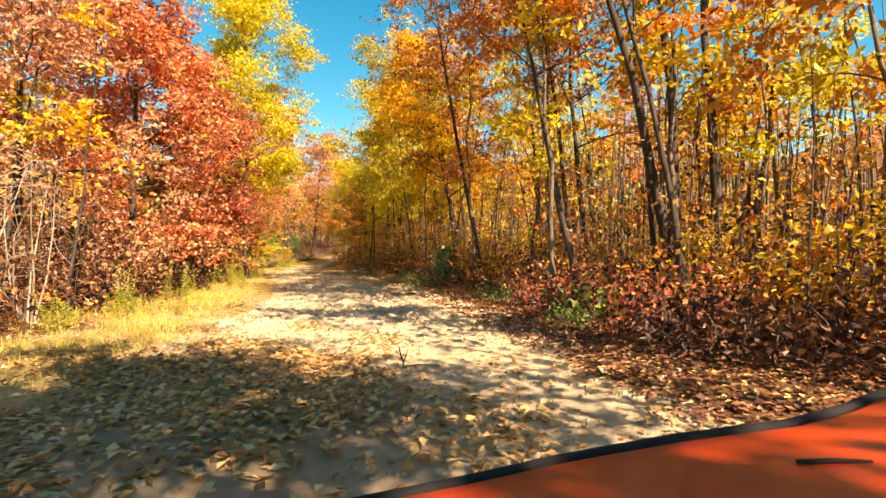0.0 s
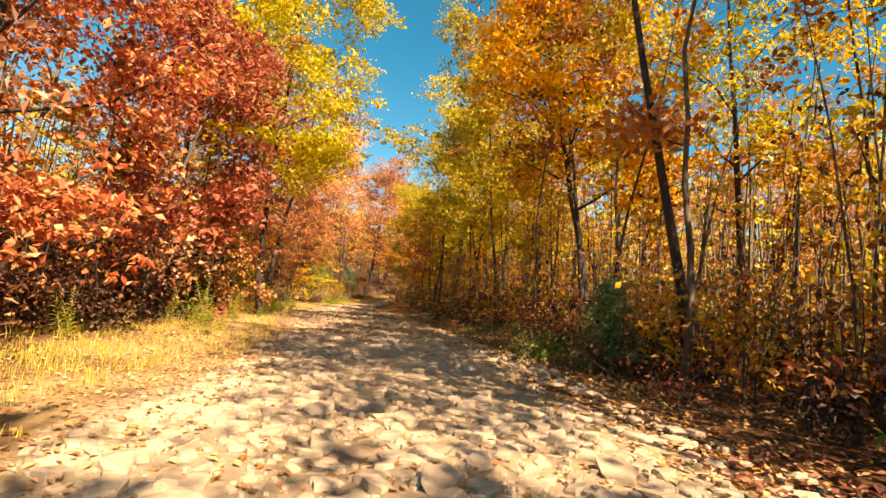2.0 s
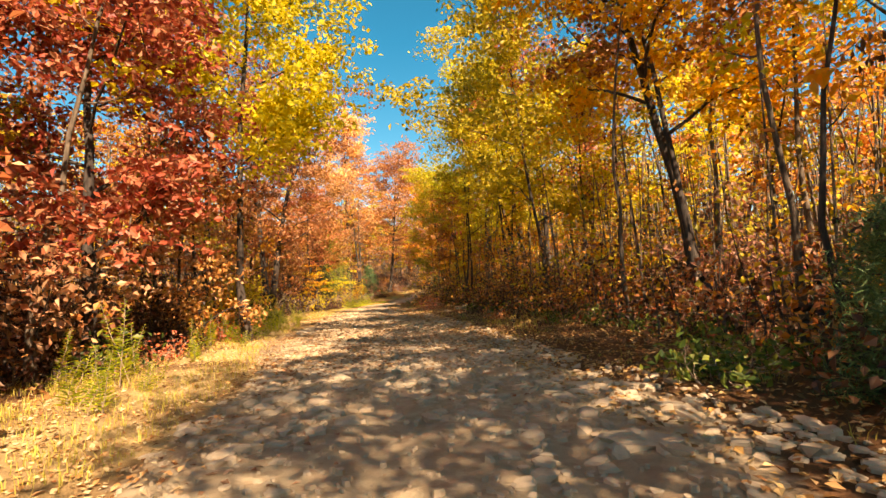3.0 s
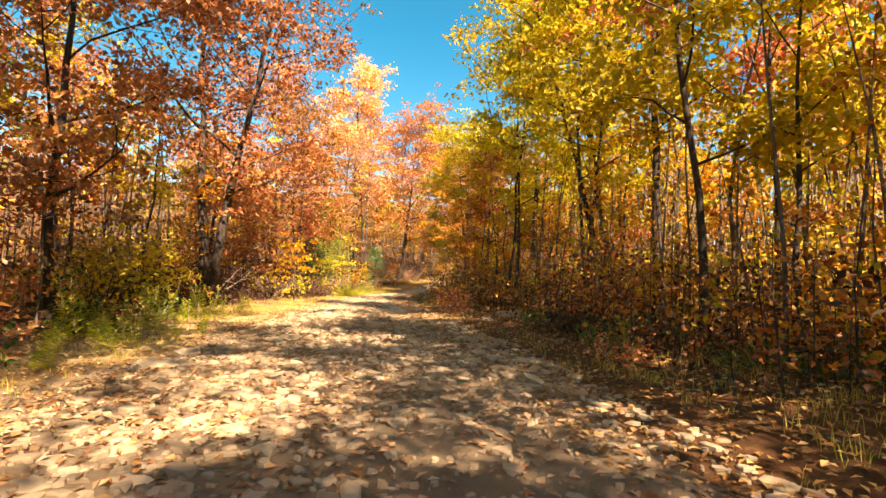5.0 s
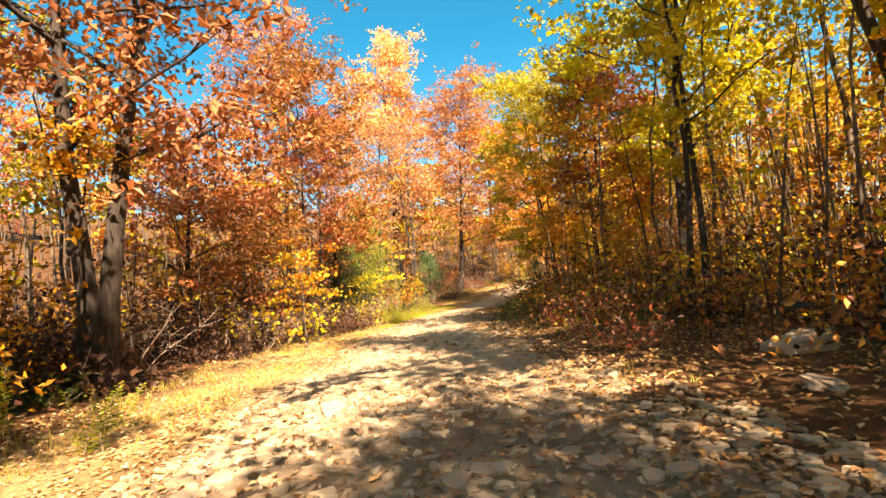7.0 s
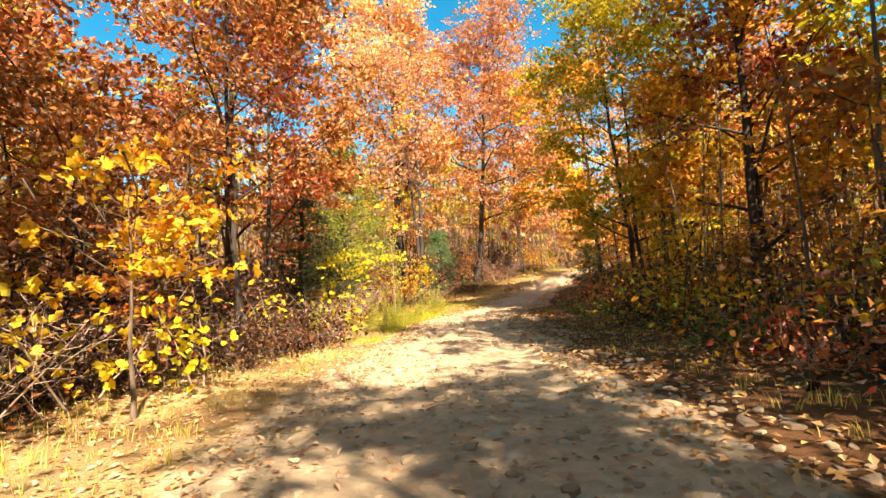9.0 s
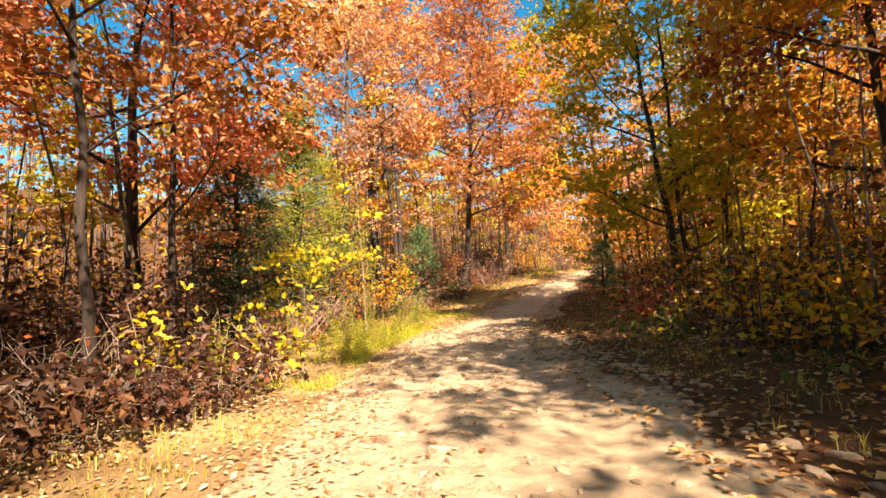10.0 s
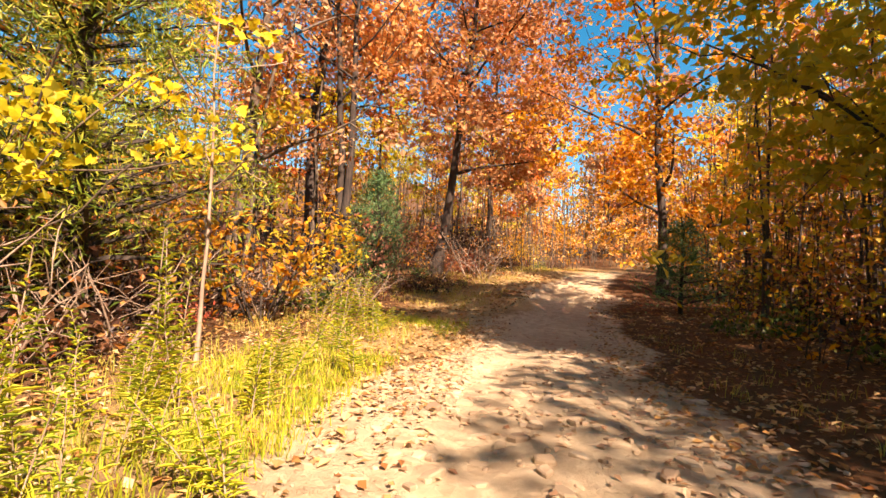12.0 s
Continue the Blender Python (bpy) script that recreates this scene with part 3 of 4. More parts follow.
x, y = beside(70.5, 6.2)
key_tree("olive-gold tree with low branches over the verge", x, y, seed=43, height=12.5, radius=0.09, base=0.1, spread=4.2, count=9500, size=0.18, limbs=14, leaf="olive", ball=0.36)
x, y = beside(62.0, 8.0)
key_tree("brown and gold tree at the dark edge of the woods", x, y, seed=44, height=11.0, radius=0.15, base=0.12, spread=3.6, count=7500, size=0.18, limbs=13, leaf="gold", ball=0.36)
key_tree("low yellow maple spreading over a dark hollow", -23.7, 65.4, lobed=True, seed=57, height=2.1, radius=0.03, base=0.5, spread=1.9, count=420, size=0.14, limbs=11, leaf="yellow", lean=(0.12, -0.03), ball=0.36, bark=BARK_PALE)
key_tree("young golden maple at the edge of the brush", -20.5, 53.8, lobed=True, seed=58, height=2.9, radius=0.03, base=0.35, spread=1.9, count=360, size=0.14, limbs=10, leaf="gold", lean=(0.05, 0.0), ball=0.4, bark=BARK_PALE)
key_tree("young maple with golden leaves over dark brush", -19.4, 52.4, lobed=True, seed=59, height=2.8, radius=0.035, base=0.4, spread=1.4, count=300, size=0.14, limbs=9, leaf="gold", lean=(-0.08, 0.05), ball=0.4, bark=BARK_PALE)
key_tree("thin pale sapling with a few yellow leaves", -22.1, 66.5, name="sapling", lobed=True, seed=45, height=4.6, radius=0.028, base=0.35, spread=0.9, count=130, size=0.14, limbs=6, leaf="yellow", bark=TWIG, ball=0.5, sides=6, twigs=2)

# ---------------- the woods on both sides ----------------
rng = np.random.default_rng(5)
WOOD = []
for k, (leaf, text) in enumerate((("orange", "slender orange-leaved forest tree"), ("yellow", "slender yellow-leaved forest tree"), ("rust", "slender brown-leaved forest tree"),
                                  ("gold", "slender golden-leaved forest tree"), ("olive", "slender tree with yellow-green leaves"), ("red", "slender red-leaved forest tree"))):
    made = grow(seed=60 + k, height=13.0 + k % 3, radius=0.11, base=0.36, spread=2.9, count=1800, size=0.21, limbs=8, leaf=leaf, bark=BARK if k % 2 else BARK_PALE,
                lean=(0.03, 0.02), twist=0.09, ball=0.36, sides=7, separate=True, twigs=3)
    WOOD.append(stand(made, "tree", text, "tree", "forest trees"))
POLE = []
for k, leaf in enumerate(("gold", "rust", "olive", "olive", "yellow")):
    made = grow(seed=80 + k, height=9.5 + k, radius=0.055 + 0.008 * k, base=0.3, spread=1.5, count=350, size=0.22, limbs=3, leaf=leaf, bark=BARK if k in (0, 3) else BARK_PALE,
                lean=(0.04, -0.02), twist=0.10, ball=0.42, sides=6, separate=True, twigs=2)
    POLE.append(stand(made, "sapling", "thin %s-leaved sapling with a bare stem" % ("gold", "brown", "yellow-green", "yellow-green", "yellow")[k], "sapling", "saplings"))
FAR = []
for k, leaf in enumerate(("orange", "gold", "rust", "blush", "yellow")):
    made = grow(seed=100 + k, height=15.0, radius=0.16, base=0.16, spread=3.6, count=900, size=0.58, limbs=9, leaf=leaf, ball=0.4, sides=6, separate=None, twigs=2, bark=BARK_PALE if k % 2 else BARK)
    FAR.append(stand(made, "tree", "distant %s autumn tree in the woods" % ("orange", "golden", "brown", "pale orange", "yellow")[k], "tree", "distant trees"))


used = {}


def scatter(kinds, x, y, lo, hi, lean_deg=4.0):
    k = int(rng.integers(len(kinds)))
    ob = kinds[k]
    m = (x, y, float(rng.uniform(0, 6.28)), float(rng.uniform(lo, hi)), lift(x, y) - 0.03, tuple(float(v) for v in np.clip(rng.normal(size=2), -1.3, 1.3) * lean_deg))
    if ob.name in used:
        again(ob, *m)
    else:
        used[ob.name] = put(ob, *m)


def spaced(n, s0, s1, d0, d1, gap, taken):
    out, tries = [], 0
    while len(out) < n and tries < n * 30:
        tries += 1
        x, y = beside(rng.uniform(s0, s1), rng.uniform(d0, d1))
        if min((abs(x - a) + abs(y - b) for a, b in taken), default=9) > gap:
            taken.append((x, y))
            out.append((x, y))
    return out


taken = []
# the edge of the woods, then the inside, then far off
for x, y in spaced(4, 26, 42, 8.5, 11, 3.0, taken) + spaced(7, 66, 105, 7.0, 11, 3.0, taken):
    scatter(WOOD, x, y, 0.65, 0.95)
for x, y in spaced(5, -6, 18, 11, 22, 3.2, taken) + spaced(3, 18, 46, 19, 28, 3.2, taken) + spaced(8, 48, 110, 11, 24, 3.2, taken):
    scatter(WOOD, x, y, 0.85, 1.2)
for x, y in spaced(16, 20, 105, -13, -8.8, 2.6, taken):
    scatter(WOOD, x, y, 0.6, 1.0)
for x, y in spaced(20, -4, 110, -26, -12, 3.2, taken):
    scatter(WOOD, x, y, 0.7, 1.1)
for x, y in spaced(6, 14, 32, -17, -11.5, 2.4, taken):
    scatter([WOOD[0], WOOD[5], WOOD[2]], x, y, 0.85, 1.15)
for x, y in spaced(56, -2, 30, 5.4, 18, 0.7, taken) + spaced(22, 30, 50, 9, 18, 0.7, taken) + spaced(76, 50, 105, 6.6, 18, 0.7, taken):
    scatter(POLE, x, y, 0.7, 1.25, 5)
for x, y in spaced(80, 4, 105, -15, -6.0, 0.8, taken):
    scatter(POLE, x, y, 0.5, 1.0, 6)
for x, y in spaced(26, -30, 150, 24, 60, 4.5, taken) + spaced(26, -30, 150, -60, -24, 4.5, taken) + spaced(26, 104, 150, -24, 24, 2.6, taken):
    scatter(FAR, x, y, 0.8, 1.25)


# ---------------- far woods: stems and leaves beyond counting ----------------
def far_woods():
    r = np.random.default_rng(41)
    side = r.choice([-1, 1], 2100)
    s, d = r.uniform(-15, 145, 2100), side * (13 + 50 * r.uniform(0, 1, 2100) ** 1.3)
    d = np.where(s > 114, d * r.uniform(0, 1, 2100), d)
    i = np.clip(np.searchsorted(ALONG, s), 0, len(DENSE) - 1)
    xy = DENSE[i] + RIGHT[i] * d[:, None]
    ss, dd = track_place(xy)
    xy = xy[(abs(dd) > 12) | (ss > 112)]
    out = []
    zs = height_at(xy[:, 0], xy[:, 1])
    for (x, y), z in zip(xy, zs):
        h, w = r.uniform(6, 13), r.uniform(0.035, 0.10)
        tip = r.normal(size=2) * 0.06 * h
        p = np.array([(x, y, z - 0.2), (x + tip[0] * 0.4 + r.normal() * 0.1, y + tip[1] * 0.4, z + h * 0.5), (x + tip[0], y + tip[1], z + h)])
        out.append(tube(p, [w, w * 0.7, 0.015], 4))
    tagged(new("far_stems", raw("far_stems", *joined(out), BARK_PALE)), "crowd of thin bare stems deep in the woods", "trees", "", "stuff")
    for leaf, n, lo, hi, size in (("rust", 18000, 0.2, 5, 0.42), ("gold", 15000, 0.5, 12, 0.48), ("orange", 7000, 0.5, 13, 0.48), ("olive", 12000, 1.0, 12, 0.48)):
        k = n // 12
        side = r.choice([-1, 1], k)
        s, d = r.uniform(-20, 145, k), side * (15 + 50 * r.uniform(0, 1, k) ** 1.2)
        d = np.where(s > 114, d * r.uniform(0, 1, k), d)
        i = np.clip(np.searchsorted(ALONG, s), 0, len(DENSE) - 1)
        xy = DENSE[i] + RIGHT[i] * d[:, None]
        c = np.column_stack([xy, height_at(xy[:, 0], xy[:, 1]) + r.uniform(lo, hi, k)])
        c = np.repeat(c, 12, 0) + r.normal(size=(k * 12, 3)) * (0.9, 0.9, 0.6)
        ss, dd = track_place(c[:, :2])
        c = c[((abs(dd) > 12) | (ss > 112)) & (c[:, 2] > 0.1)]
        V, F = leaves(r, c, size, size * 0.65)
        tagged(new("far_foliage", raw("far_foliage", V, F, LEAF[leaf])), "%s foliage deep in the woods" % {"rust": "brown", "gold": "golden", "orange": "orange", "olive": "yellow-green"}[leaf], "foliage", "", "stuff")


far_woods()


def thicket(label, seed, n, s0, s1, d0, d1, low, high, bark, kinds, bunches=3, size=0.17):
    """Crowded whips and their leaves at the edge of the woods, past counting."""
    r = np.random.default_rng(seed)
    s = r.uniform(s0, s1, n)
    d = d0 + (d1 - d0) * r.uniform(0, 1, n)
    xy = np.column_stack([np.interp(s, ALONG, DENSE[:, c]) + np.interp(s, ALONG, RIGHT[:, c]) * d for c in (0, 1)])
    zs = height_at(xy[:, 0], xy[:, 1])
    out, tops = [], []
    for (x, y), z in zip(xy, zs):
        h = low + (high - low) * r.uniform(0, 1) ** 1.5
        w = 0.008 + 0.0042 * h * r.uniform(0.7, 1.4)
        tip = r.normal(size=2) * 0.09 * h
        f = np.array([0, 0.3, 0.65, 1.0])
        p = np.column_stack([x + tip[0] * f ** 1.4 + r.normal(size=4) * 0.04, y + tip[1] * f ** 1.4 + r.normal(size=4) * 0.04, z - 0.15 + (h + 0.15) * f])
        out.append(tube(p, [w, w * 0.8, w * 0.55, 0.006], 5))
        q = r.uniform(0.25, 1.0, bunches)
        tops.append(np.column_stack([np.interp(q, f, p[:, c]) for c in range(3)]) + r.normal(size=(bunches, 3)) * (0.45, 0.45, 0.25))
    tagged(new("thicket_stems", raw("thicket_stems", *joined(out), bark)), "crowded thin stems of " + label, "saplings", "", "stuff")
    tops = np.concatenate(tops)
    which = r.integers(0, len(kinds), len(tops))
    for k, leaf in enumerate(kinds):
        c = np.repeat(tops[which == k], 11, 0)
        c = c + r.normal(size=c.shape) * (0.3, 0.3, 0.12)
        tagged(new("thicket_leaves", raw("thicket_leaves", *leaves(r, c, size, size * 0.66), LEAF[leaf])),
               "%s leaves of %s" % ({"gold": "golden", "umber": "dark brown", "rust": "brown"}.get(leaf, leaf), label), "foliage", "", "stuff")


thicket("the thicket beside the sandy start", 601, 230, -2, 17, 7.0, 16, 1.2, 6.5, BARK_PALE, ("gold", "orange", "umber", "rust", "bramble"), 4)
thicket("the dense young wood beside the first bend", 602, 260, 15, 34, 6.4, 16, 1.2, 7.5, BARK_PALE, ("olive", "rust", "gold", "yellow", "umber"), 4)
thicket("the young wood beside the stony stretch", 603, 330, 32, 54, 6.6, 17, 1.2, 7.5, BARK_PALE, ("olive", "gold", "rust", "yellow", "orange"), 4)
thicket("the shaded young wood past the bend", 604, 230, 53, 84, 5.6, 16, 1.0, 6.5, BARK_PALE, ("gold", "rust", "olive", "orange", "umber"), 4)
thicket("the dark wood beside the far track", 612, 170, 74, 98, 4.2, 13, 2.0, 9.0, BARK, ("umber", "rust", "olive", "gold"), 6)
thicket("the woods closing the far end of the track", 613, 240, 101, 128, -13, 13, 2.5, 9.0, BARK_PALE, ("rust", "amber", "gold"), 6, 0.30)
# near-black leaves in these mixes imitate the shade low in the brush
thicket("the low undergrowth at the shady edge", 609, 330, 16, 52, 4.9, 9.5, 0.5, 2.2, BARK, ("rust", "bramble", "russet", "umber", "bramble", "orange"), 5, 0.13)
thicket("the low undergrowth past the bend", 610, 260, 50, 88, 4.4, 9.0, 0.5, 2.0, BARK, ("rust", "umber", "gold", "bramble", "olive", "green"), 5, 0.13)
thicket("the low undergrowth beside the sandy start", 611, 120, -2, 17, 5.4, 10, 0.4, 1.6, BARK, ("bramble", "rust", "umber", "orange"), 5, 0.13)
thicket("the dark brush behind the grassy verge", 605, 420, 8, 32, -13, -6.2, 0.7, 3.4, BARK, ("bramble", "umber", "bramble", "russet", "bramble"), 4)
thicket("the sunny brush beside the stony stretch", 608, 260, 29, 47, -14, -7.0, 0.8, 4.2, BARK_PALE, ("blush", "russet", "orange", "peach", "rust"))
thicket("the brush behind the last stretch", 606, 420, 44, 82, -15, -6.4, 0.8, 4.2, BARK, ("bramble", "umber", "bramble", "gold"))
thicket("the bare grey wood at the far bend", 607, 300, 86, 116, -15, -3.0, 2.0, 8.0, BARK_PALE, ("rust", "peach"), 1)


# ---------------- shrubs ----------------
def shrub(seed, high, wide, count, size, leaf, bark, stems=5, name="shrub", label="", droop=0.0, twig=5, ball=0.2, lobed=False):
    r = np.random.default_rng(seed)
    root = thing(name, label, "shrub", name.replace("_", " ") + "s")
    spots = []
    for k in range(stems):
        a = k * 6.283 / stems + r.uniform(-0.5, 0.5)
        d = unit(np.array([math.cos(a) * wide / high, math.sin(a) * wide / high, r.uniform(0.8, 1.3)]))
        line = wander(r, (0.08 * math.cos(a), 0.08 * math.sin(a), -0.1), d, high * r.uniform(0.75, 1.1), 6, 0.14, -droop)
        pieces = [tube(line[::2], np.linspace(0.008 + 0.007 * high, 0.004, 4), 4)]
        spots.append(line[2:])
        for _ in range(twig):
            q = r.uniform(1.5, 5.8)
            st = np.array([np.interp(q, np.arange(7), line[:, c]) for c in range(3)])
            tw = wander(r, st, unit(r.normal(size=3) + d * 0.7), high * r.uniform(0.2, 0.4), 2, 0.3, -droop)
            pieces.append(tube(tw, np.linspace(0.008, 0.003, 3), 3))
            spots.append(tw[1:])
        part("stem", smooth(raw("stem", *joined(pieces), bark)), root)
    if count:
        spots = np.concatenate(spots)
        c = spots[r.integers(0, len(spots), count)] + r.normal(size=(count, 3)) * ball
        c = c[c[:, 2] > 0.05]
        part("foliage", raw("foliage", *(lobed_leaves if lobed else leaves)(r, c, size, size * 0.62, 0.9), LEAF[leaf]), root)
    return root


BUSH = [shrub(200, 2.6, 1.1, 520, 0.15, "gold", BARK, label="leafy shrub with golden-yellow autumn leaves"),
        shrub(201, 2.2, 1.2, 640, 0.13, "bramble", BARK, label="leafy shrub with brown leaves darkened for shade"),
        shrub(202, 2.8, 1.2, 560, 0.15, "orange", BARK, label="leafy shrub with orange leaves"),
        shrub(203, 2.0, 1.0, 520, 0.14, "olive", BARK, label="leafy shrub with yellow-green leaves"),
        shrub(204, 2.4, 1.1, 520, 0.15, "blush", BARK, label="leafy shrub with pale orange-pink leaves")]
LOW = [shrub(210, 0.8, 0.7, 320, 0.10, "bramble", BARK_PALE, name="low_bush", label="knee-high bush with withered brown leaves darkened for shade", ball=0.14),
       shrub(211, 0.7, 0.7, 260, 0.11, "green", TWIG, name="low_bush", label="knee-high green bush on the leaf floor", ball=0.14),
       shrub(212, 0.9, 0.7, 260, 0.11, "red", TWIG, name="low_bush", label="knee-high bush with dark red leaves", ball=0.14)]
BARE = [shrub(220, 3.6, 1.5, 60, 0.12, "blush", TWIG, name="bare_shrub", label="bare shrub of pale dry twigs", twig=9, stems=6, ball=0.3),
        shrub(221, 2.2, 1.6, 40, 0.12, "rust", TWIG, name="bare_shrub", label="leafless tangle of tan twigs", twig=10, stems=6, droop=0.05, ball=0.3)]
grown = []
for x, y in spaced(12, 13, 31, -8.5, -6.2, 1.1, grown):
    scatter([BUSH[1], BUSH[1], BUSH[4]], x, y, 0.7, 1.2)
for x, y in spaced(11, 31, 47, -8.5, -6.0, 1.1, grown) + spaced(10, 72, 100, -8.5, -5.0, 1.1, grown):
    scatter(BUSH, x, y, 0.7, 1.3)
for x, y in spaced(12, 2, 26, 6.0, 10, 1.1, grown) + spaced(12, 26, 48, 8.2, 11, 1.1, grown) + spaced(20, 48, 105, 6.8, 11, 1.1, grown):
    scatter(BUSH, x, y, 0.7, 1.3)
for x, y in spaced(24, 0, 110, 10, 20, 1.6, grown) + spaced(26, 5, 110, -20, -9.0, 1.5, grown):
    scatter([BUSH[1], BUSH[1], BUSH[1], BUSH[3], BUSH[2], BUSH[0]], x, y, 1.0, 1.9)
for x, y in spaced(12, 48, 70, -11.0, -7.0, 0.9, grown):
    scatter([BUSH[1], BUSH[0]], x, y, 0.8, 1.25)
again(BUSH[0], -23.6, 70.4, 0.4, 1.2, lift(-23.2, 69.4))
for x, y in spaced(24, 44, 66, -8.0, -4.6, 0.7, grown):
    scatter([LOW[0]], x, y, 1.0, 1.8)
for x, y in spaced(18, 4, 24, 4.6, 7.0, 0.7, grown):
    scatter([LOW[0], LOW[0], LOW[0], LOW[2]], x, y, 1.0, 1.6)
for x, y in spaced(34, 24, 84, 4.6, 7.0, 0.7, grown):
    scatter([LOW[0], LOW[0], LOW[0], LOW[2], LOW[1]], x, y, 0.8, 1.3)
for x, y, w in ((1.2, 16.4, 0.9), (-1.6, 23.9, 1.1), (-1.1, 24.6, 1.0)):
    again(LOW[1], x, y, x, w, lift(x, y))
for x, y in spaced(40, 22, 100, 3.9, 8, 0.7, grown) + spaced(12, 6, 22, 4.4, 8, 0.7, grown) + spaced(40, 16, 100, -6.5, -4.9, 0.7, grown):
    scatter(LOW, x, y, 0.7, 1.5)
for x, y in spaced(12, 46, 76, -8, -4.6, 0.9, grown) + spaced(10, 5, 95, 5.2, 8.5, 1.0, grown):
    scatter([BARE[1]], x, y, 0.45, 0.85)
for x, y in spaced(26, 1, 13, -9.5, -5.6, 0.7, grown):
    scatter(BARE, x, y, 0.7, 1.1)


def brush_edge(y):
    return float(np.interp(y, [46, 53, 58, 62, 67, 76], [-19.0, -20.6, -21.4, -22.2, -23.3, -24.6]))


# the brush hollow behind the sunny verge, its shade painted into near-black brown leaves
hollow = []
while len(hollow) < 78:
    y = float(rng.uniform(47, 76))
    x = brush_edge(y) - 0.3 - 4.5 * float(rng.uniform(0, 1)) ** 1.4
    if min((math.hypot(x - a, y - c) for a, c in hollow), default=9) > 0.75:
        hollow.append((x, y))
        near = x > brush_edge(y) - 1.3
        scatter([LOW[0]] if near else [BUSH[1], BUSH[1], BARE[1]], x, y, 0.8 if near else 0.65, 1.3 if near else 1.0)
for x, y, w in ((-22.3, 62.4, 0.8), (-22.8, 63.8, 0.9), (-23.1, 65.2, 0.9), (-21.8, 61.2, 0.7), (-23.4, 66.8, 0.9), (-20.9, 53.4, 0.7), (-21.4, 52.2, 0.8), (-20.2, 51.2, 0.7)):
    again(BARE[1], x, y, x * 5, w, lift(x, y))
for x, y in spaced(16, 70, 98, -7.5, -3.6, 0.8, grown):
    scatter([LOW[0], LOW[1], BARE[1], LOW[0]], x, y, 0.7, 1.2)
for x, y, w in ((-14.1, 66.4, 1.5), (-13.4, 67.6, 1.3)):
    again(LOW[2], x, y, x, w, lift(x, y))
for x, y, w in ((-20.2, 56.6, 1.2), (-20.1, 57.5, 1.1), (-20.6, 58.3, 1.35), (-21.0, 57.2, 1.5), (-20.8, 56.1, 1.3), (-21.2, 58.9, 1.5), (-20.4, 55.4, 1.0)):
    again(LOW[0], x, y, x * 7, w, lift(x, y))


# ---------------- pines ----------------
def pine(seed, high, wide, count, label, mat, x, y, clear=0.06, blade=0.024, needle=0.2):
    r = np.random.default_rng(seed)
    root = thing("pine", label, "pine tree")
    z = np.linspace(0, 1, 8)
    pts = np.column_stack([r.normal(size=(8, 2)) * 0.02 * z[:, None] * high, z * high])
    pts[0, 2] = -0.2
    part("trunk", smooth(raw("trunk", *tube(pts, 0.022 * high * (1 - 0.9 * z) + 0.01, 7), BARK)), root)
    spots, boughs = [], []
    tiers = int(high * 3.2) + 4
    for k in range(tiers):
        f = clear + (0.97 - clear) * k / tiers
        for a in range(5):
            az = a * 1.257 + k * 0.6 + r.uniform(-0.25, 0.25)
            L = wide * (1 - f) ** 0.75 * r.uniform(0.75, 1.15) + 0.1
            line = wander(r, (0, 0, f * high), unit(np.array([math.cos(az), math.sin(az), 0.25])), L, 4, 0.1, -0.02)
            boughs.append(tube(line, np.linspace(0.006 * high * (1 - f) + 0.006, 0.004, 5), 3))
            q = r.uniform(0.8, 4, 10)
            spots.append(np.column_stack([np.interp(q, np.arange(5), line[:, c]) for c in range(3)]))
    me = raw("branchwork", *joined(boughs), BARK)
    tagged(part("branchwork", me, root), "", "", "", "stuff")
    spots = np.concatenate(spots)
    c = spots[r.integers(0, len(spots), count)] + r.normal(size=(count, 3)) * (0.07 + 0.012 * high)
    part("needles", raw("needles", *leaves(r, c, needle, blade, 0.3, 0.02), mat), root)
    return put(root, x, y, 0, 1, lift(x, y))


pine(301, 2.0, 0.75, 9000, "young bluish-green pine at the forest edge", NEEDLE, -0.35, 22.7, 0.06, 0.012, 0.12)
pine(302, 4.3, 1.9, 7000, "dark green young pine beside grey trunks", NEEDLE, -24.0, 78.6)
# these two pines get their lit and shaded look from needle colour
pine(303, 8.2, 3.0, 26000, "bushy pine with needles coloured yellow-green as if sunlit", NEEDLE_LIT, -24.7, 67.4, 0.12, 0.024, 0.17)
pine(305, 6.4, 2.4, 15000, "green pine in the brush, needles darkened for shade, beside the sunlit-coloured one", NEEDLE_SHADE, -24.9, 64.3, 0.05, 0.026, 0.18)
pine(304, 2.6, 1.4, 2600, "dark low pine in the shade of the woods", NEEDLE, -14.6, 75.5, 0.1)


# ---------------- verge plants, grass and fallen leaves ----------------
def strewn(r, n, s0, s1, lo, hi):
    """Random places beside the track: along s, across between two distances that may change along it."""
    s = r.uniform(s0, s1, n)
    a = np.interp(s, *lo) if isinstance(lo, tuple) else lo
    b = np.interp(s, *hi) if isinstance(hi, tuple) else hi
    d = a + (b - a) * r.uniform(0, 1, n)
    at = np.column_stack([np.interp(s, ALONG, DENSE[:, c]) for c in (0, 1)])
    way = np.column_stack([np.interp(s, ALONG, RIGHT[:, c]) for c in (0, 1)])
    return at + way * d[:, None]


